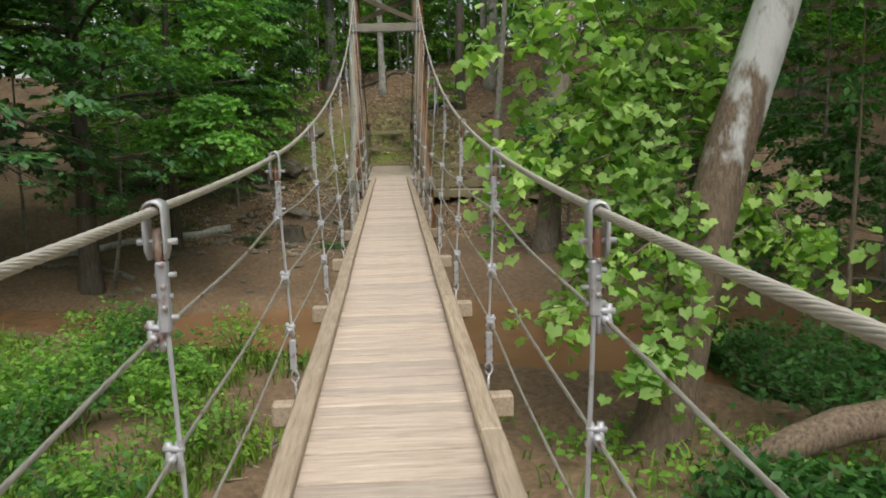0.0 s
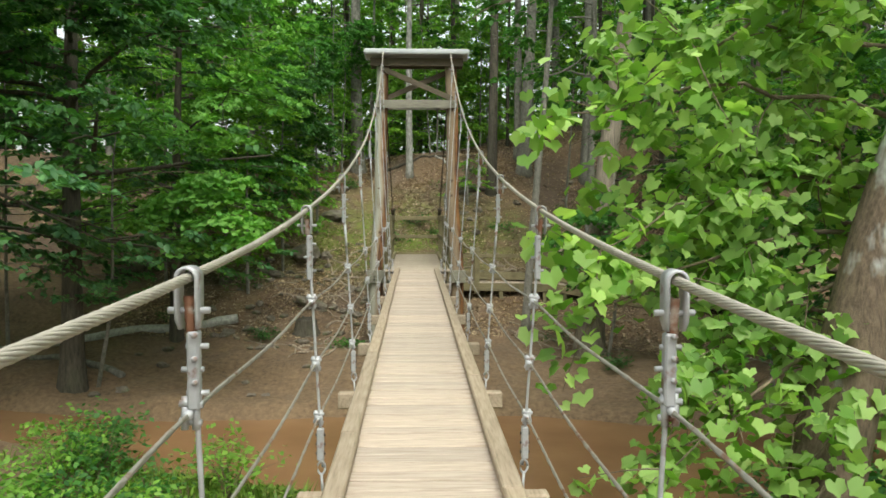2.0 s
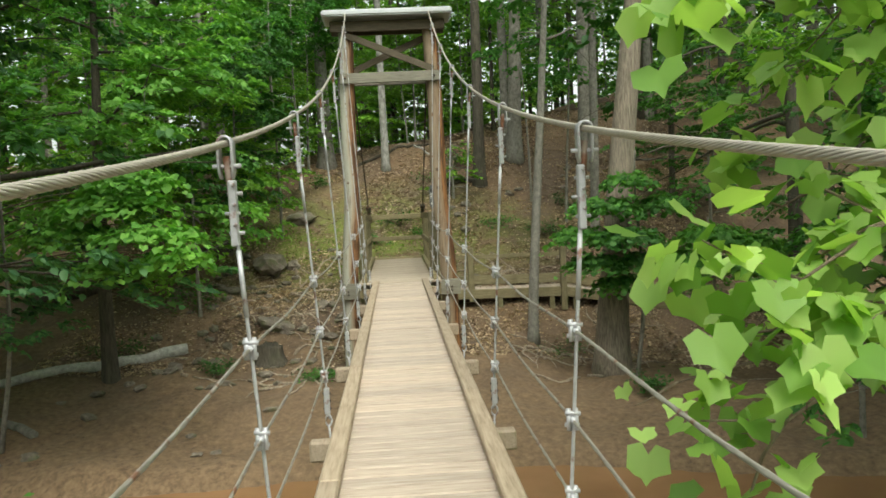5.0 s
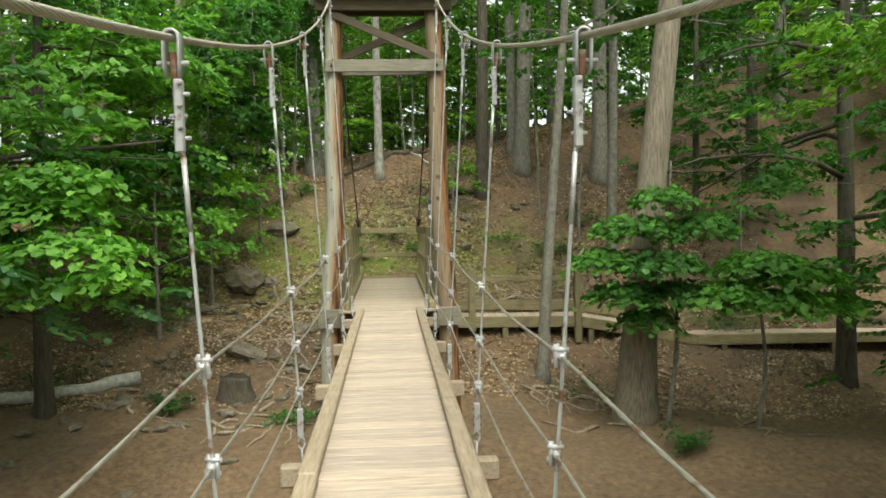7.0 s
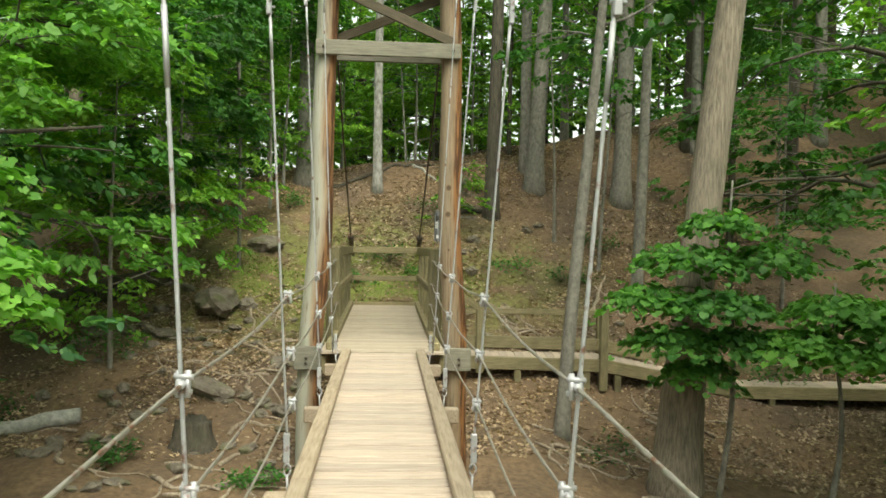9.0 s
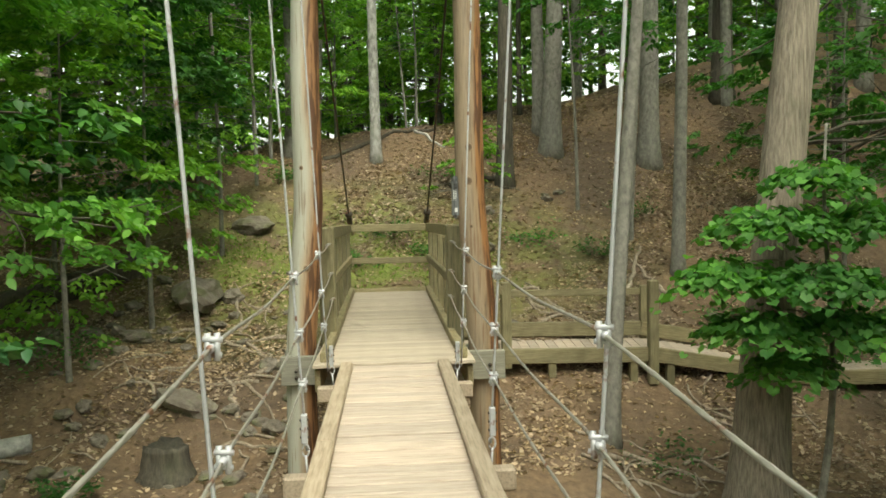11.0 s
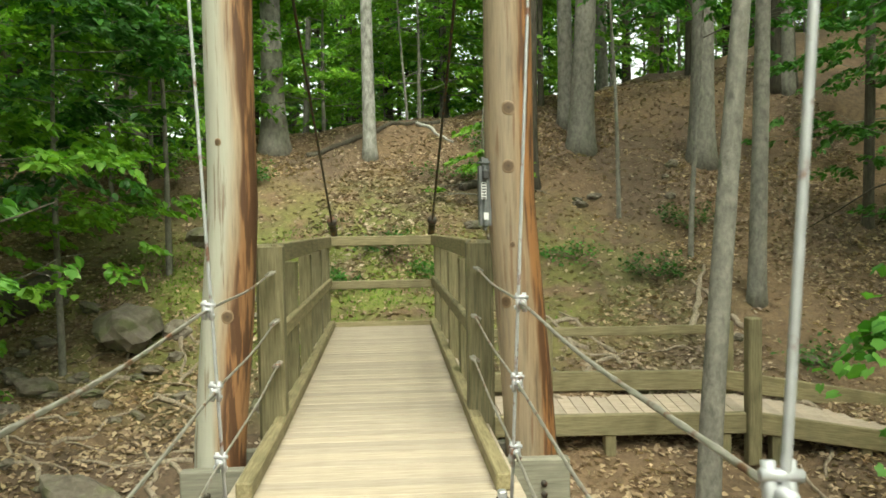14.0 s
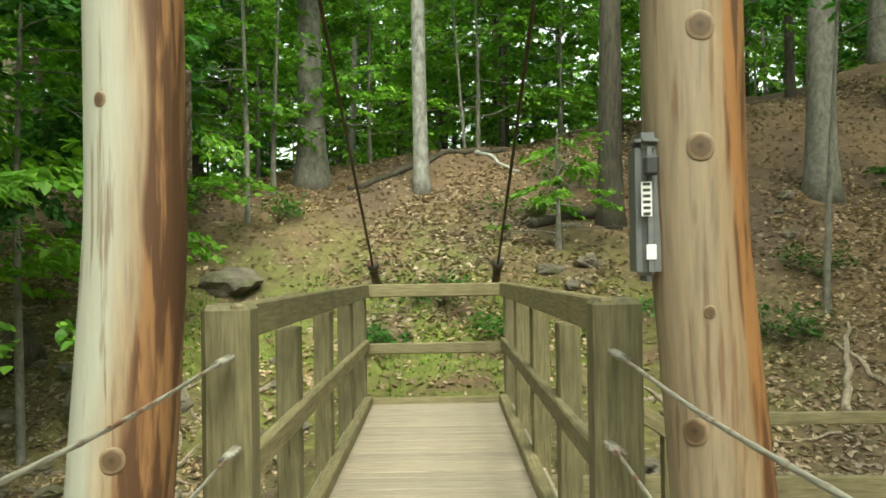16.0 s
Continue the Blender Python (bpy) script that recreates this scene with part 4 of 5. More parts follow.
tree("hemlock_tree", "big old tree with ridged bark beside the boardwalk", on(4.45, 20.2), 18, 0.33, BARK_BROWN, LEAF, 4000, 0.2, (0.105, 0.02), 0.52, 4.2, 16, 0.15, 0.05, 0.25, 24, 1.5)
tree("slim_tree", "slim grey tree by the boardwalk with a bare trunk", on(3.0, 21.6), 15, 0.12, BARK_GREY, LEAF, 4000, 0.15, (0.075, 0.015), 0.45, 2.8, 12, 0.3, 0.04, 0.25, 25, 1.6)
tree("forest_tree", "straight dark tree on the slope", on(2.85, 30.3), 20, 0.20, BARK_DARK, LEAF, 4200, 0.24, (0.008, 0.0), 0.42, 5.0, 20, 0.25, 0.04, 0.3, 26, 1.5, group="trees on the slope")
tree("beech_tree", "smooth grey beech on the slope", on(6.6, 30.9), 21, 0.25, BARK_GREY, LEAF, 4200, 0.24, (0.01, 0.0), 0.42, 5.0, 20, 0.25, 0.04, 0.3, 27, 1.6, group="trees on the slope")
tree("beech_tree", "leaning grey beech, one of a pair on the slope", on(4.25, 31.7), 20, 0.25, BARK_GREY, LEAF, 4200, 0.24, (0.06, 0.0), 0.42, 5.0, 20, 0.25, 0.04, 0.3, 28, 1.6, group="trees on the slope")
tree("beech_tree", "upright grey beech, one of a pair on the slope", on(4.15, 32.6), 20, 0.18, BARK_GREY, LEAF, 4200, 0.24, (0.0, 0.0), 0.42, 5.0, 20, 0.25, 0.04, 0.3, 29, 1.5, group="trees on the slope")
tree("forest_tree", "dark-footed tree with a pale upper trunk at the crest", on(-0.25, 31.5), 20, 0.14, BARK_MOTTLED, LEAF, 4200, 0.24, (-0.004, 0.0), 0.42, 5.0, 20, 0.25, 0.04, 0.3, 30, 1.5, group="trees on the slope")
tree("forest_tree", "broad-footed grey tree at the foot of the crest", on(-2.35, 32.5), 20, 0.25, BARK_GREY, LEAF, 4200, 0.24, (-0.02, 0.0), 0.42, 5.0, 20, 0.25, 0.04, 0.3, 31, 1.8, group="trees on the slope")
tree("forest_tree", "dark straight trunk on the upper slope", on(9.6, 33.5), 20, 0.30, BARK_DARK, LEAF, 4200, 0.24, (0.0, 0.0), 0.42, 5.0, 20, 0.25, 0.04, 0.3, 32, 1.4, group="trees on the slope")
tree("forest_tree", "dark straight trunk behind the boardwalk", on(5.75, 26.5), 19, 0.14, BARK_GREY, LEAF, 2500, 0.22, (0.02, 0.0), 0.25, 4.0, 18, 0.2, 0.05, 0.3, 33, 1.4, group="trees on the slope")
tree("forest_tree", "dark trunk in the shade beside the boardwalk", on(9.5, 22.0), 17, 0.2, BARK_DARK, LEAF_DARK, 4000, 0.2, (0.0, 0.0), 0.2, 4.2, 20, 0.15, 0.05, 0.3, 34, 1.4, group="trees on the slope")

# understorey: saplings whose sprays of leaves reach down to the slope
for k, (x, y, h, re, lm, nl) in enumerate((
        (-4.9, 23.2, 6.0, 2.1, LEAF_BRIGHT, 8000), (-6.2, 26.2, 6.5, 2.6, LEAF_BRIGHT, 9000), (-7.5, 24.0, 7.0, 3.0, LEAF_BRIGHT, 9500),
        (0.9, 34.3, 4.6, 2.5, LEAF_BRIGHT, 5500), (-3.4, 27.5, 7.0, 2.2, LEAF, 7000), (-3.1, 30.4, 7.0, 2.3, LEAF, 7000), (-4.2, 25.2, 6.5, 2.2, LEAF_DARK, 6500), (-1.4, 34.2, 4.6, 2.3, LEAF_BRIGHT, 5000), (2.8, 35.2, 6.0, 2.5, LEAF_BRIGHT, 5500), (-4.6, 31.0, 6.0, 2.5, LEAF_BRIGHT, 5500), (6.0, 35.5, 6.0, 2.4, LEAF_BRIGHT, 4500), (1.9, 29.6, 1.9, 0.9, LEAF_BRIGHT, 500),
        (-4.9, 29.5, 6.0, 2.2, LEAF_BRIGHT, 5000), (-8.5, 29.0, 8.0, 3.0, LEAF, 6500), (-3.6, 33.5, 5.5, 2.2, LEAF_BRIGHT, 4500),
        (1.6, 36.5, 5.0, 2.4, LEAF_BRIGHT, 5000), (-1.8, 40.5, 6.0, 2.6, LEAF_BRIGHT, 5500), (3.6, 41.0, 6.5, 2.6, LEAF_BRIGHT, 5000),
        (9.2, 26.5, 6.0, 2.4, LEAF, 4500), (9.0, 19.5, 7.0, 3.0, LEAF, 5000), (7.0, 15.0, 8.5, 2.3, LEAF_BRIGHT, 6000),
        (8.5, 12.5, 8.0, 3.0, LEAF, 7000), (9.5, 9.0, 8.0, 3.0, LEAF_DARK, 6000), (10.5, 29.5, 6.0, 2.6, LEAF, 5000), (10.3, 17.2, 8.0, 2.3, LEAF, 8000), (11.2, 14.6, 8.0, 2.6, LEAF, 8000), (-9.5, 18.5, 8.0, 3.2, LEAF_BLUE, 7000))):
    tree("sapling", "slender understorey sapling with flat sprays of leaves", on(x, y), h, 0.05, BARK_GREY, lm, int(nl * 1.3), 0.125, (0.0, 0.0), 0.64 if y == 15.0 else (0.24 if x < -4.5 and y < 26 else (0.36 if -4.5 < x < -2.9 and y < 31 else 0.12)), re, 18, 0.12, 0.03, 0.16, 60 + k, 1.2, category="sapling", group="understorey saplings", spread=0.5, clear=0 if h < 3 else 2.6)
brng = np.random.default_rng(500)
# two in three get the brighter leaf colour, for light from beyond the crest
for k in range(15):
    x, y = -13 + 2.2 * k + brng.uniform(-0.7, 0.7), brng.uniform(42.5, 50)
    tree("sapling", "understorey sapling at the crest, most with backlight put into the leaf colour", on(x, y), brng.uniform(6, 10), 0.06, BARK_GREY, LEAF_BRIGHT if k % 3 else LEAF, 2300, 0.22, (0, 0), 0.1, 3.2, 16, 0.15, 0.03, 0.2, 520 + k, 1.2, category="sapling", group="understorey saplings", spread=0.6)

for k in range(16):
    x, y = -15 + 2.1 * k + brng.uniform(-0.6, 0.6), brng.uniform(40.8, 44.5)
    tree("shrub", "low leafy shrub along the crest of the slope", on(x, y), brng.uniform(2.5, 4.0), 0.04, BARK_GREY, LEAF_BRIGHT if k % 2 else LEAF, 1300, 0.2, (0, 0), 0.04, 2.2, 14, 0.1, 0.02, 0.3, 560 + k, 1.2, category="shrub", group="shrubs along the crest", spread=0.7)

# thin stems standing against the sky at the crest
for k in range(22):
    x, y = -9 + 0.95 * k + brng.uniform(-0.5, 0.5), brng.uniform(40.5, 49)
    tree("slim_tree", "thin dark stem against the light at the crest", on(x, y), brng.uniform(11, 15), brng.uniform(0.05, 0.12), BARK_DARK if k % 3 else BARK_GREY, LEAF_BRIGHT, 260, 0.26, (brng.uniform(-0.02, 0.02), 0.0), 0.3, 1.8, 8, 0.2, 0.03, 0.2, 900 + k, 1.2, group="thin stems at the crest")

# slim bare-stemmed trees in the shade of the slope
for k, (x, y, r, lx) in enumerate(((8.8, 28.6, 0.10, 0.02), (9.6, 33.2, 0.16, 0.0), (5.2, 27.8, 0.05, 0.05), (11.2, 30.2, 0.2, 0.0), (4.4, 29.3, 0.045, -0.03), (10.6, 36.5, 0.2, 0.01), (8.2, 35.8, 0.12, 0.0), (13.5, 33.0, 0.22, 0.0),
                                  (-2.9, 31.5, 0.05, 0.03), (-3.4, 27.6, 0.045, -0.02), (-6.6, 32.6, 0.14, 0.0), (-2.2, 37.8, 0.09, 0.05), (1.9, 39.8, 0.14, 0.0), (6.8, 39.4, 0.17, 0.0), (0.6, 33.6, 0.035, -0.08), (3.9, 34.3, 0.08, 0.0))):
    tree("slim_tree", "slim bare-stemmed tree in the shade of the wood", on(x, y), 15 if r > 0.07 else 6, r, BARK_GREY if k % 3 else BARK_DARK, LEAF, 1200, 0.26 if r > 0.07 else 0.13, (lx, 0.0), 0.6, 2.0, 7, 0.3, 0.03, 0.25, 600 + k, 1.4, group="slim trees on the slope")

# woods beyond, too far off to tell one tree from the next
wr = np.random.default_rng(71)
nw = 80000
az = wr.uniform(0, 2 * np.pi, nw)
rr = wr.uniform(40, 62, nw)
cx, cy = rr * np.cos(az), 14 + rr * np.sin(az)
cz = ground_z(np.clip(cx, -60, 60), np.clip(cy, -60, 60)) + wr.uniform(0, 1, nw) ** 1.1 * 20
gap = np.sin(az * 23) * np.sin(az * 9 + cz * 0.25) + np.sin(cz * 0.7 + az * 40) * 0.5 + wr.normal(0, 0.4, nw)
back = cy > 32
# leaf colour carries the backlight at the rear and the shade on the flanks
for sel, leaf_m, label in ((back & (gap > 0.05), LEAF_BRIGHT, "distant woodland foliage, light from behind put into its green"), (~back, LEAF_DARK, "dense woodland foliage on the flanks of the valley, shade put into its colour")):
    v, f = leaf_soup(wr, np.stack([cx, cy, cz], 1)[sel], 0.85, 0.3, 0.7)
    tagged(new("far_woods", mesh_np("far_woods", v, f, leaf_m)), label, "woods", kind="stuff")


# forest further off: five kinds, repeated
kinds = []
for k in range(5):
    kinds.append(tree("woodland_tree", "tall straight woodland tree with a high leafy crown", (0, 0, -300 - 40 * k), 19 + k, 0.2 + 0.05 * (k % 3), (BARK_GREY, BARK_DARK, BARK_BROWN)[k % 3], (LEAF_BRIGHT, LEAF_BRIGHT, LEAF)[k % 3], 4400, 0.32,
                      (0.01 * (k - 2), 0.0), 0.16, 4.6, 26, 0.2, 0.05, 0.3, 120 + k, 1.4, group="woodland trees", spread=0.5, clear=0, fine=False))
frng = np.random.default_rng(77)
spots = []
tries = 0
while len(spots) < 130 and tries < 9000:
    tries += 1
    x, y = frng.uniform(-34, 34), frng.uniform(-14, 62)
    if y < 36 and (-12.0 if 12 < y else -15.0) < x < 15.0:
        continue
    if y < 4 and abs(x) < 16:
        continue
    if y >= 34 and y < 45 and -6.5 < x < 10.5:
        continue
    if any((x - a) ** 2 + (y - b) ** 2 < 5.2 for a, b in spots):
        continue
    spots.append((x, y))
for i, (x, y) in enumerate(spots):
    m = pose(x, y, float(ground_z(x, y)), 0, 0, frng.uniform(0, 360)) @ Matrix.Diagonal((*[frng.uniform(0.85, 1.15)] * 3, 1))
    if i < 5:
        kinds[i].matrix_basis = m
    else:
        copy_thing(kinds[i % 5], m)

# ---- plane tree with the leafy branch beside the bridge ----
plane = thing("plane_tree", "old plane tree with flaking pale bark leaning over the stream", "tree", on(3.0, 5.6))
bz = plane.location.z
so = Soup()
tp = np.array([(-0.05, 0.15, -0.4), (0.12, 0.25, 0.2), (0.38, 0.35, 1.2), (0.62, 0.42, 2.3), (0.93, 0.5, 3.45), (1.28, 0.55, 4.5), (1.75, 0.7, 5.8), (2.3, 0.9, 7.6), (2.7, 1.2, 10), (2.9, 1.3, 13)])
tt = np.linspace(0, 1, len(tp))
td = np.linspace(0, 1, 40)
so.tube(np.stack([np.interp(td, tt, tp[:, k]) for k in range(3)], 1), np.interp(td, (0, 0.08, 0.3, 0.6, 1), (0.50, 0.36, 0.30, 0.26, 0.08)), 18)
put("trunk", so.mesh("trunk", BARK_PLANE), plane)
so = Soup()
so.tube(np.array([(0.05, -0.55, -0.35), (0.4, -0.75, -0.1), (0.82, -0.8, 0.17), (1.25, -0.82, 0.42), (1.72, -0.8, 0.56), (2.3, -0.75, 0.62), (3.3, -0.6, 0.8), (5.0, -0.3, 1.2)]), np.array([0.17, 0.19, 0.20, 0.19, 0.205, 0.20, 0.17, 0.1]), 14)
put("limb", so.mesh("limb", BARK_LIMB), plane, label="thick crooked low limb")


def lobed_leaf(rng, size):
    """A broad five-lobed blade, cupped, with its stalk end at the origin."""
    ang = np.radians([-152, -112, -92, -58, -34, -14, 0, 14, 34, 58, 92, 112, 152])
    rad = np.array([0.56, 0.82, 0.74, 0.95, 0.80, 0.86, 1.05, 0.86, 0.80, 0.95, 0.74, 0.82, 0.56]) * rng.uniform(0.92, 1.08, 13)
    p = np.stack([0.35 + rad * np.cos(ang) * 0.62, rad * np.sin(ang) * 0.62, 0.10 * np.abs(np.sin(ang)) * rad - 0.12 * (rad * np.cos(ang)).clip(0) ** 2], 1)
    v = np.vstack([[(0.30, 0, 0)], p]) * size
    f = np.array([(0, i, i + 1) for i in range(1, 13)])
    return v, f


def big_leaf_branch(name, parent, a, b, seed, count, size, wide, leaf_m, sag=0.05, droop=0.55):
    """A branch from a to b with side twigs and large separate leaves on stalks."""
    rng = np.random.default_rng(seed)
    a, b = np.array(a, float), np.array(b, float)
    n = 9
    t = np.linspace(0, 1, n)
    p = a + (b - a) * t[:, None] + np.array([0, 0, 1]) * (0.18 * np.sin(t * np.pi) - sag * t)[:, None] * np.linalg.norm(b - a) * 0.5 + rng.normal(0, 0.04, (n, 3))
    wood_s, leaf_s = Soup(), Soup()
    wood_s.tube(p, np.linspace(0.03, 0.006, n), 6)
    tips = []
    d0 = (b - a) / np.linalg.norm(b - a)
    for k in range(16):
        i = rng.integers(2, n)
        d = d0 * 0.6 + rng.normal(0, 0.6, 3) * np.array([1, 0.55, 1]) + np.array([0, 0, -0.1])
        q = limb_path(rng, p[i], d, wide * rng.uniform(0.5, 1.2), 0.06, 5)
        wood_s.tube(q, np.linspace(0.009, 0.003, 5), 5)
        tips += [q[1], q[2], q[3], q[4], q[4]]
    tips = np.array(tips)
    for k in range(count):
        c = tips[rng.integers(len(tips))] + rng.normal(0, 0.10, 3)
        v, f = lobed_leaf(rng, size * rng.uniform(0.55, 1.2))
        e = Euler((rng.normal(0, 0.4), rng.normal(droop, 0.35), rng.uniform(0, 6.28)), "XYZ").to_matrix()
        v = v @ np.array(e).T + c
        leaf_s.add(v, f)
    tagged(put("twig_growth", wood_s.mesh("twig_growth", TWIG), parent), kind="stuff")
    put("foliage", leaf_s.mesh("foliage", leaf_m, False), parent)


def pl(x, y, z):
    return (x - plane.location.x, y - plane.location.y, z - bz)


for k, (a, b, cnt, wd) in enumerate((
        ((4.5, 7.0, 2.4), (1.2, 5.95, 2.25), 150, 0.7), ((4.4, 6.9, 1.7), (1.55, 6.0, 1.25), 170, 0.75), ((4.3, 6.9, 1.2), (1.5, 6.05, 0.65), 150, 0.7),
        ((4.4, 6.8, 1.0), (2.3, 6.1, 0.0), 130, 0.75), ((4.6, 7.0, 3.0), (2.3, 6.1, 2.9), 150, 0.8), ((4.2, 6.8, 0.6), (4.7, 6.0, 0.1), 110, 0.8),
        ((4.3, 6.9, 0.9), (3.3, 6.2, -0.4), 130, 0.8), ((4.6, 7.2, 2.0), (2.6, 6.5, 1.9), 150, 0.8), ((5.0, 7.4, 3.6), (3.2, 6.4, 3.9), 150, 0.9),
        ((4.2, 6.6, 0.3), (2.0, 5.6, -0.5), 130, 0.7), ((4.4, 6.4, 0.2), (2.9, 5.3, -0.9), 120, 0.7),
        ((4.2, 7.2, 0.5), (1.5, 7.3, 0.50), 22, 0.35), ((4.3, 7.2, 1.3), (2.05, 7.3, 1.5), 10, 0.3), ((4.3, 7.1, 0.9), (2.05, 7.25, 0.75), 26, 0.4))):
    big_leaf_branch("branch", plane, pl(*a), pl(*b), 200 + k, int(cnt * 2.3), 0.17, wd, LEAF_PLANE)
# low young maples whose flat fans of leaves hang before the boardwalk
def young_maple(label, base, top, leaf_m, pads, seed, size=0.135):
    rng = np.random.default_rng(seed)
    ob = thing("young_maple", label, "sapling", base)
    b0 = np.array(base)
    t = np.linspace(0, 1, 10)[:, None]
    tr = (np.array(top) - b0) * t + np.array([0.12, 0, 0]) * np.sin(t * 5)
    so = Soup()
    so.tube(tr - np.array([0, 0, 0.15]) * (t == 0), np.linspace(0.05, 0.014, 10), 8)
    put("trunk", so.mesh("trunk", BARK_GREY), ob)
    tw, lf = Soup(), Soup()
    for (x, y, z, rx, ry, n) in pads:
        c = np.array((x, y, z)) - b0
        h = min(max(c[2] - 0.15, 0.4), tr[-1][2] * 0.98)
        a = np.array([np.interp(h, tr[:, 2], tr[:, q]) for q in range(3)])
        u = np.linspace(0, 1, 6)[:, None]
        tw.tube(a + (c - a) * u + np.array([0, 0, 0.12]) * np.sin(u * np.pi), np.linspace(0.014, 0.006, 6), 5)
        for q in range(9):
            az = rng.uniform(0, 6.28)
            e = c + np.array((rx * math.cos(az), ry * math.sin(az), -0.16)) * rng.uniform(0.5, 1.0)
            tw.tube(np.array([c, (c + e) / 2 + (0, 0, 0.05), e]), np.array([0.006, 0.004, 0.002]), 4)
        for q in range(int(n * 1.5)):
            az, rr_ = rng.uniform(0, 6.28), math.sqrt(rng.uniform(0, 1)) * (1 + 0.2 * rng.normal())
            p = c + np.array((rx * rr_ * math.cos(az), ry * rr_ * math.sin(az), -0.20 * rr_ * rr_ + rng.normal(0, 0.055)))
            v, f = lobed_leaf(rng, size * rng.uniform(0.6, 1.2))
            e = Euler((rng.normal(0, 0.35), rng.normal(0.45, 0.3), az + rng.normal(0, 0.7)), "XYZ").to_matrix()
            lf.add(v @ np.array(e).T + p, f)
    tagged(put("twig_growth", tw.mesh("twig_growth", TWIG), ob), kind="stuff")
    put("foliage", lf.mesh("foliage", leaf_m, False), ob)


young_maple("young maple with layered fans of mid-green leaves before a trunk", on(4.75, 19.35), (5.0, 19.4, 2.35), LEAF_MAPLE_DEEP,
            ((4.7, 19.3, 1.85, 0.5, 0.5, 260), (4.15, 19.2, 1.35, 0.7, 0.6, 420), (5.35, 19.3, 1.35, 0.6, 0.5, 330), (3.65, 19.1, 0.80, 0.6, 0.55, 380), (4.5, 18.9, 0.75, 0.75, 0.6, 480),
             (3.9, 19.0, 0.25, 0.6, 0.5, 340), (4.9, 19.0, 0.25, 0.6, 0.5, 330), (4.35, 19.1, -0.2, 0.5, 0.45, 260)), 90, 0.12)
young_maple("young maple with a wide bright green fan of leaves", on(6.2, 19.0), (6.3, 18.95, 0.95), LEAF_MAPLE,
            ((6.2, 18.8, 0.72, 0.75, 0.6, 430), (6.9, 18.8, 0.5, 0.7, 0.6, 400), (5.6, 18.7, 0.25, 0.65, 0.5, 360), (6.4, 18.6, 0.12, 0.8, 0.55, 430), (7.3, 18.8, 0.0, 0.65, 0.55, 330)), 92)

young_maple("young maple with bright fans of leaves hanging towards the bridge", on(-6.9, 17.0), (-6.0, 16.2, 3.0), LEAF_MAPLE,
            ((-4.2, 15.6, 1.85, 0.75, 0.6, 330), (-3.7, 15.3, 1.35, 0.75, 0.6, 330), (-4.0, 15.7, 2.15, 0.7, 0.6, 300), (-5.0, 15.8, 1.4, 0.75, 0.6, 300), (-4.3, 15.5, 0.85, 0.6, 0.5, 240), (-4.7, 15.8, 1.75, 0.7, 0.6, 260), (-3.3, 15.2, 0.95, 0.5, 0.45, 200)), 94, 0.13)

# unseen crown leaves, added overhead to shade the ground on the right bank
rngc = np.random.default_rng(9)
shade_crown = np.array([(3.4, 2.4, 9.5)]) + np.clip(rngc.normal(0, 1, (14000, 3)), -1.8, 1.8) * np.array([1.9, 2.2, 2.0])
v, f = leaf_soup(rngc, shade_crown, 0.17, fine=True)
put("crown", mesh_np("crown", v, f, LEAF), plane)
tree("sapling", "thin crooked sapling with bare twigs by the stream", on(7.15, 9.0), 6.0, 0.06, TWIG, LEAF, 900, 0.12, (0.0, 0.0), 0.75, 2.0, 7, 0.3, 0.03, 0.2, 300, 1.2, category="sapling")


# ---- things on the forest floor ----
def rock(x, y, r, seed, flat=0.6, label="rough grey field stone with moss", group="stones", mat_=None, sink=0.25):
    rng = np.random.default_rng(seed)
    bm = bmesh.new()
    bmesh.ops.create_icosphere(bm, subdivisions=3, radius=1)
    off = Vector(rng.uniform(-50, 50, 3))
    for v in bm.verts:
        n1 = noise.noise(v.co * 1.3 + off)
        n2 = noise.noise(v.co * 3.5 + off)
        v.co *= 1 + 0.45 * n1 + 0.16 * n2
        v.co.z *= flat
    st = rng.uniform(0.75, 1.3)
    bmesh.ops.scale(bm, vec=(r * st, r / st, r), verts=bm.verts)
    me = bm_mesh("stone", bm, mat_ or STONE)
    ob = new("stone", me)
    ob.location = (x, y, float(ground_z(x, y)) + r * flat * (1 - 2 * sink) * 0.6)
    ob.rotation_euler = (rng.normal(0, 0.15), rng.normal(0, 0.15), rng.uniform(0, 6))
    return tagged(ob, label, "stone", group)


rock(-3.6, 26.0, 0.55, 1, 0.55, "large pale weathered boulder on the slope")
rock(-3.0, 22.4, 0.34, 2, 0.6, "broad mossy boulder beside the path")
rock(-2.9, 28.7, 0.42, 3, 0.5, "pale stone at the edge of the moss")
srng = np.random.default_rng(41)
for k in range(90):
    x, y = srng.uniform(-6, -1.3), srng.uniform(19.0, 27)
    rock(x, y, srng.uniform(0.05, 0.2) * (1.3 if k % 9 == 0 else 0.9), 100 + k, srng.uniform(0.4, 0.7))
for k in range(14):
    x, y = srng.uniform(1.2, 6), srng.uniform(24, 31)
    rock(x, y, srng.uniform(0.06, 0.18), 160 + k, srng.uniform(0.4, 0.7))
for k in range(12):
    x, y = srng.uniform(-7, -2), srng.uniform(16.2, 19.5)
    rock(x, y, srng.uniform(0.06, 0.16), 190 + k, srng.uniform(0.4, 0.7))


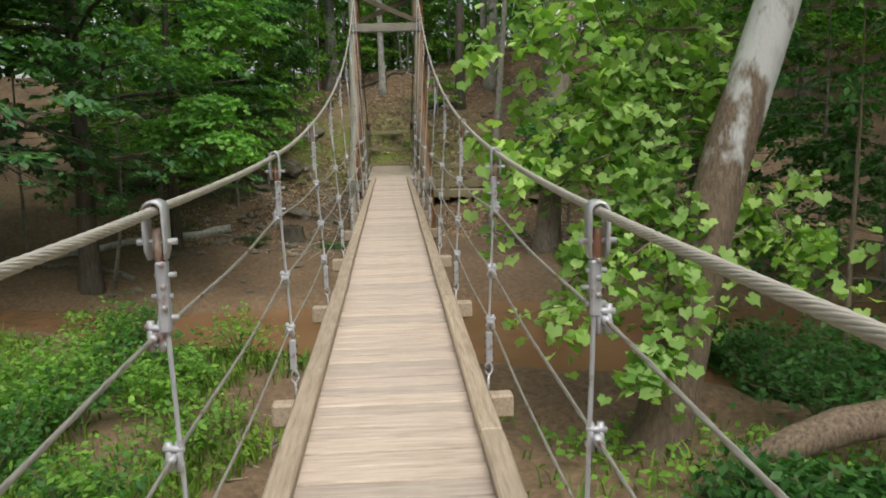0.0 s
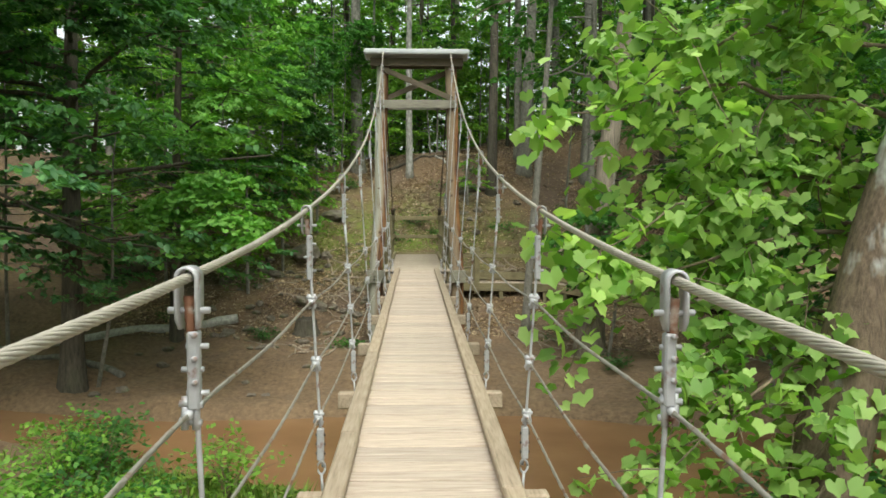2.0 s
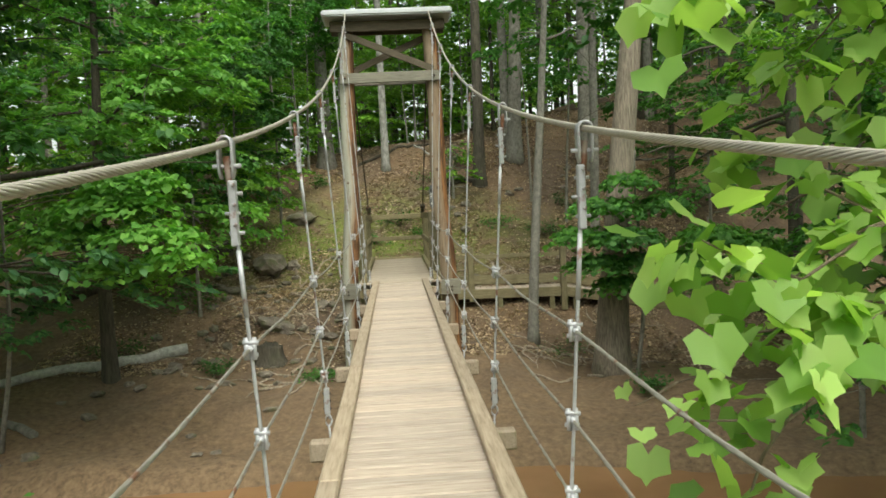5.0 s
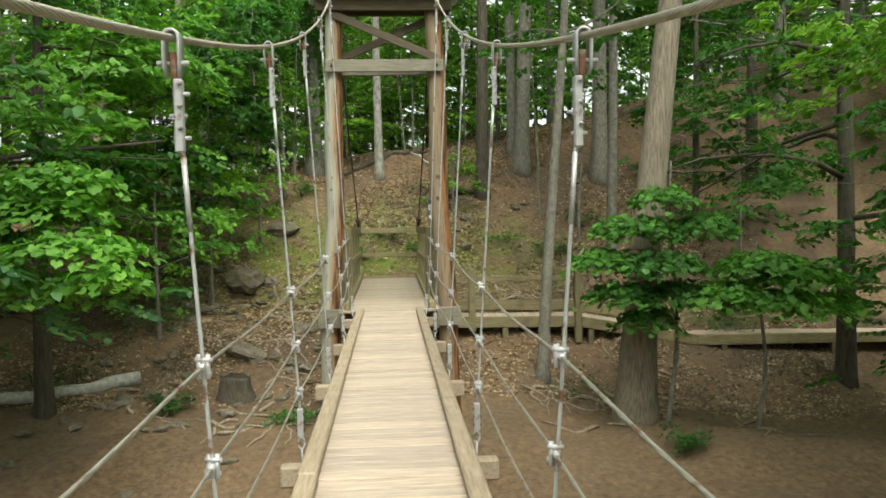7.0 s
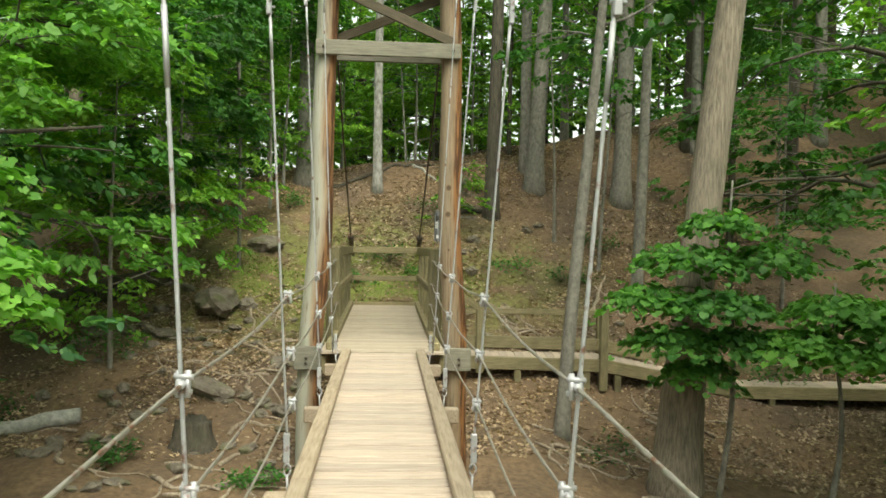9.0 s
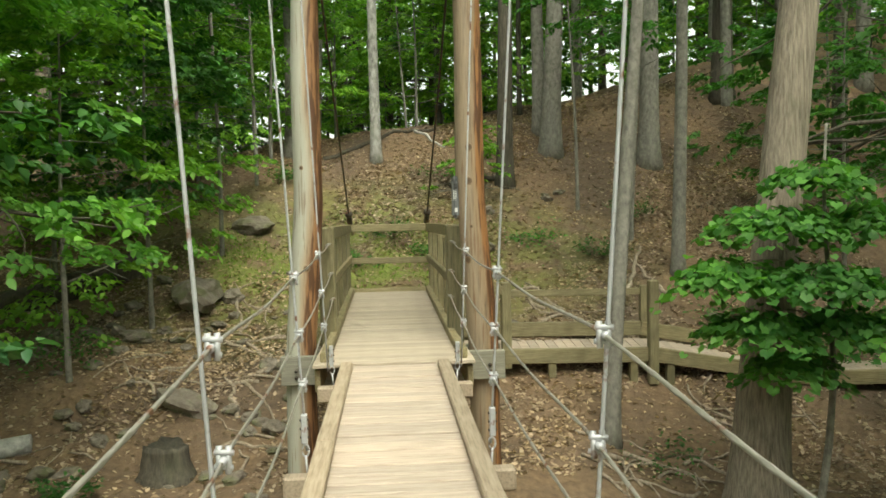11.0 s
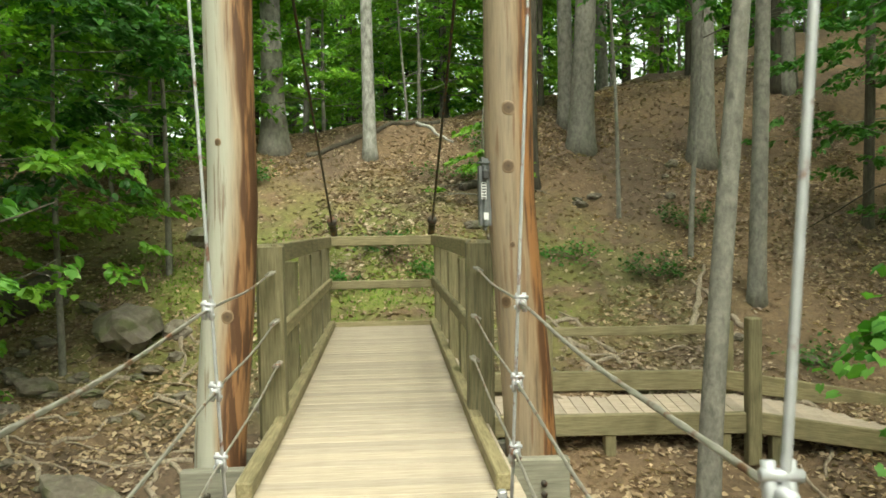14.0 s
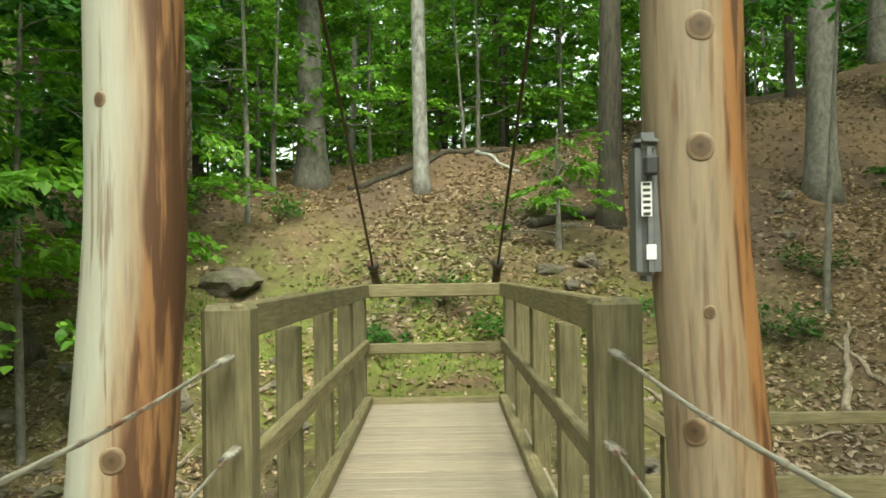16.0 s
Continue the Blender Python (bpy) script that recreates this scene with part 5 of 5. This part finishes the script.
def stump(x, y, r, h, seed):
    rng = np.random.default_rng(seed)
    ob = thing("tree_stump", "mossy rotten tree stump on the bank", "stump", on(x, y))
    a = np.linspace(0, 2 * np.pi, 24, endpoint=False)
    zs = np.linspace(-0.1, h, 8)
    ver = []
    for z in zs:
        rr = r * (1 + 0.5 * math.exp(-max(z, 0) * 9)) * (1 + 0.13 * np.sin(a * 3 + seed) + 0.06 * np.sin(a * 7 + 1) + rng.normal(0, 0.02, 24))
        ver.append(np.stack([rr * np.cos(a), rr * np.sin(a), np.full(24, z) + (rng.normal(0, 0.03, 24) if z == zs[-1] else 0)], 1))
    v = np.vstack(ver + [[(0, 0, h - 0.08)]])
    f = [(i * 24 + j, i * 24 + (j + 1) % 24, (i + 1) * 24 + (j + 1) % 24) for i in range(7) for j in range(24)]
    f += [(i * 24 + j, (i + 1) * 24 + (j + 1) % 24, (i + 1) * 24 + j) for i in range(7) for j in range(24)]
    f += [(7 * 24 + j, 7 * 24 + (j + 1) % 24, 8 * 24) for j in range(24)]
    put("wood", mesh_np("wood", v, np.array(f), BARK_DARK, True), ob)
    return ob


stump(-2.95, 21.2, 0.26, 0.42, 3)


def log(a, b, r0, r1, seed, label, m=None):
    rng = np.random.default_rng(seed)
    t = np.linspace(0, 1, 12)
    p = np.array(a) + (np.array(b) - np.array(a)) * t[:, None] + rng.normal(0, 0.03, (12, 3))
    for q in p:
        q[2] = float(ground_z(q[0], q[1])) + r0 * 0.55
    ob = thing("fallen_log", label, "log", tuple(p[0]))
    so = Soup()
    so.tube(p - p[0], np.linspace(r0, r1, 12) * (1 + rng.normal(0, 0.06, 12)), 12)
    put("wood", so.mesh("wood", m or BARK_DARK), ob)
    return ob


log((-4.9, 27.0, 0), (-9.5, 24.4, 0), 0.30, 0.18, 1, "thick dark fallen log with a rotten end")
log((-4.9, 21.8, 0), (-9.5, 19.8, 0), 0.13, 0.10, 2, "pale barkless fallen log on the bank", BARK_PALE)
log((1.5, 30.35, 0), (2.75, 30.5, 0), 0.10, 0.06, 3, "dark fallen branch on the slope")
log((-1.6, 32.0, 0), (1.3, 33.3, 0), 0.065, 0.045, 4, "long dark log lying along the crest")
log((-6.5, 17.5, 0), (-10.5, 19.5, 0), 0.09, 0.05, 5, "grey fallen branch under the maple", BARK_GREY)

log((4.5, 25.9, 0), (5.25, 27.3, 0), 0.055, 0.025, 6, "pale bare dead branch on the soil", ROOT)
log((5.35, 26.0, 0), (4.95, 27.0, 0), 0.05, 0.02, 7, "pale bare dead branch on the soil", ROOT)

log((0.85, 33.1, 0), (1.5, 32.1, 0), 0.045, 0.03, 8, "pale barkless branch leaning on the crest log", BARK_PALE)

# bare roots on the slopes: each a thin crooked run half sunk in the soil
rrng = np.random.default_rng(55)
for grp, (x0, x1, y0, y1, n) in {"roots under the boardwalk": (2.2, 7.0, 19.6, 22.3, 26), "roots on the slope": (1.6, 5.4, 23.4, 26.5, 16), "roots beside the path": (-5.0, -1.4, 19.0, 26.5, 44), "roots on the clay bank": (-2.6, -0.9, 4.5, 7.5, 6)}.items():
    for k in range(n):
        x, y = rrng.uniform(x0, x1), rrng.uniform(y0, y1)
        az = rrng.uniform(0, 6.28)
        pts = []
        for q in range(9):
            pts.append((x, y, float(ground_z(x, y)) + 0.012 + 0.02 * math.sin(q * 1.3)))
            az += rrng.normal(0, 0.35)
            x, y = x + 0.16 * math.cos(az), y + 0.16 * math.sin(az)
        o = thing("root", "bare crooked tree root on the soil", "root", pts[0], grp)
        so = Soup()
        r0 = rrng.uniform(0.016, 0.045)
        so.tube(np.array(pts) - np.array(pts[0]), np.linspace(r0, r0 * 0.4, 9), 6)
        put("wood", so.mesh("wood", ROOT), o)


# leaf litter, grass and weeds
def scatter(name, label, category, rng, n, area, size, m, keep=None, squash=0.6, lift=0.01, tilt=0.35):
    x0, x1, y0, y1 = area
    p = np.stack([rng.uniform(x0, x1, n), rng.uniform(y0, y1, n)], 1)
    if keep is not None:
        p = p[keep(p[:, 0], p[:, 1], rng)]
    c = np.column_stack([p, ground_z(p[:, 0], p[:, 1]) + lift])
    v, f = leaf_soup(rng, c, size, 0.0, squash)
    return tagged(new(name, mesh_np(name, v, f, m)), label, category, kind="stuff")


def patchy(x, y, rng):
    return rng.uniform(0, 1, len(x)) < 0.25 + 0.75 * (np.sin(0.9 * x + 1.3) * np.sin(0.7 * y) + np.sin(2.1 * x - y) * 0.4 > -0.1)


lr = np.random.default_rng(8)
scatter("leaf_litter", "brown dead leaves strewn over the slope", "leaf litter", lr, 95000, (-8, 10, 20.5, 36), 0.09, LITTER, patchy)


def grass(name, label, rng, n, test, area, height, m, width=0.012):
    x0, x1, y0, y1 = area
    p = np.stack([rng.uniform(x0, x1, n), rng.uniform(y0, y1, n)], 1)
    p = p[test(p[:, 0], p[:, 1], rng)]
    k = len(p)
    c = np.column_stack([p, ground_z(p[:, 0], p[:, 1]) - 0.01])
    az = rng.uniform(0, 6.28, k)
    h = height * rng.uniform(0.4, 1.2, k)[:, None]
    d = np.stack([np.cos(az), np.sin(az), np.zeros(k)], 1)
    s = np.stack([-np.sin(az), np.cos(az), np.zeros(k)], 1) * width * rng.uniform(0.6, 1.8, k)[:, None]
    up = np.array([0, 0, 1.0])
    v = np.stack([c - s, c + s, c + up * h * 0.65 + d * h * 0.2 + s * 0.7, c + up * h * 0.65 + d * h * 0.2 - s * 0.7, c + up * h * 0.95 + d * h * 0.6], 1).reshape(-1, 3)
    b = np.arange(k)[:, None] * 5
    f = np.concatenate([b + np.array([[0, 1, 2]]), b + np.array([[0, 2, 3]]), b + np.array([[3, 2, 4]])])
    return tagged(new(name, mesh_np(name, v, f, m)), label, "grass", kind="stuff")


def bank(x, y, rng):
    wave = np.sin(0.8 * x + 0.5) * np.sin(0.9 * y + 1) + 0.5 * np.sin(2.3 * x + y)
    fade = np.clip((x + 13.5 + np.sin(y)) / 5, 0, 1) * np.clip((y + 5.5 + np.sin(1.3 * x)) / 5, 0, 1)
    return (x < -1.7 - 0.35 * np.sin(y * 1.7)) & (y < 10.4 - 0.3 * x) & (wave + rng.normal(0, 0.35, len(x)) > -0.35) & (rng.uniform(0, 1, len(x)) < fade)


def rbank(x, y, rng):
    fade = np.clip((10.5 - x + np.sin(2 * y)) / 4, 0, 1) * np.clip((y + 3.5 + np.sin(1.7 * x)) / 4, 0, 1) * np.clip((x - 1.2) / 1.2, 0.1, 1)
    return (y < 7.2 - 0.2 * x + 0.4 * np.sin(2.3 * x)) & (rng.uniform(0, 1, len(x)) < 0.6 * fade)


gr = np.random.default_rng(14)
grass("bank_grass", "rank green grass on the near bank", gr, 60000, bank, (-14, -1, -6, 13.5), 0.30, GRASS)
grass("bank_grass", "sparse grass under the plane tree", gr, 9000, rbank, (1.0, 11, -4, 8), 0.25, GRASS)
scatter("bank_weeds", "broad-leaved green weeds on the near bank", "weeds", gr, 30000, (-14, -1, -6, 13.5), 0.10, GRASS, bank, 0.7, 0.16)
scatter("bank_weeds", "broad-leaved weeds under the plane tree", "weeds", gr, 8000, (1.0, 11, -4, 8), 0.12, LEAF_BRIGHT, rbank, 0.8, 0.15)


def mossy(x, y, rng):
    w = np.sin(1.7 * x + 0.3) * np.sin(1.4 * y + 0.8) + 0.5 * np.sin(3.1 * x - 2 * y)
    return ((x * 0.5 + 0.3) ** 2 + (y - 27.2) ** 2 < 3.6) & (w + rng.normal(0, 0.3, len(x)) > 0.05)


grass("moss_grass", "short yellow-green grass and moss behind the landing", gr, 60000, mossy, (-7.5, 6.5, 23.5, 32.5), 0.05, GRASS, 0.009)


def clump(name, label, x, y, n, r, h, size, m, seed, category="shrub", group=""):
    rng = np.random.default_rng(seed)
    ob = thing(name, label, category, on(x, y), group)
    st, ends = Soup(), []
    for k in range(12):
        az = rng.uniform(0, 6.28)
        q = limb_path(rng, (0, 0, 0), (math.cos(az) * r, math.sin(az) * r, h * 1.2), math.hypot(r, h), 0.12, 5)
        st.tube(q, np.linspace(0.008, 0.003, 5), 4)
        ends += [q[2], q[3], q[4]]
    tagged(put("stem_growth", st.mesh("stem_growth", TWIG), ob), kind="stuff")
    c = np.array(ends)[rng.integers(0, len(ends), n)] + rng.normal(0, 1, (n, 3)) * np.array([r * 0.28, r * 0.28, h * 0.16])
    v, f = leaf_soup(rng, c, size, 0.25, 0.6)
    put("foliage", mesh_np("foliage", v, f, m), ob)
    return ob


crng = np.random.default_rng(31)
for k in range(34):
    clump("weed_bush", "leafy green weed clump on the near bank", crng.uniform(-9.5, -2.3), crng.uniform(3.5, 11.8), 420, 0.45, 0.7, 0.10, LEAF_BRIGHT if k % 3 else LEAF, 400 + k, "weeds", "bank weeds")
# shrubs whose dark leaf colour stands in for the deep shade below the limb
for k in range(22):
    clump("shade_shrub", "leafy shrub under the plane tree, mostly darkened for the deep shade", crng.uniform(5.2, 10.0), crng.uniform(5.6, 10.0), 700, 0.6, 1.0, 0.11, LEAF_DARK if k % 3 else LEAF, 700 + k, "shrub", "shrubs under the plane tree")
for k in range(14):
    clump("shade_shrub", "low leafy shrub darkened for the shade under the plane tree", crng.uniform(3.0, 6.2), crng.uniform(1.6, 4.0), 420, 0.5, 0.4, 0.12, LEAF_DARK if k % 2 else LEAF, 760 + k, "shrub", "shrubs under the plane tree")
for k, (x, y, r, h) in enumerate(((4.4, 27.2, 0.4, 0.35), (3.2, 27.6, 0.55, 0.3), (5.5, 28.7, 0.4, 0.4), (0.9, 27.4, 0.35, 0.35), (0.1, 28.0, 0.4, 0.35), (-0.6, 27.0, 0.3, 0.3),
                                  (3.5, 21.3, 0.6, 0.25), (-1.7, 19.4, 0.4, 0.2), (4.6, 18.0, 0.3, 0.3), (-2.6, 30.4, 0.4, 0.4), (-4.4, 31.2, 0.4, 0.4), (1.4, 30.5, 0.6, 0.5), (2.2, 31.5, 0.5, 0.5),
                                  (8.4, 24.5, 0.7, 0.7), (7.6, 23.9, 0.5, 0.5), (6.2, 25.2, 0.5, 0.3), (-6.3, 21.5, 0.5, 0.5), (-5.2, 23.6, 0.5, 0.6), (-3.9, 20.3, 0.3, 0.3))):
    clump("fern_clump", "small dark-green clump of ferns on the slope", x, y, 380, r, h, 0.075, LEAF if k % 2 else LEAF_DARK, 440 + k, "fern", "ferns on the slope")
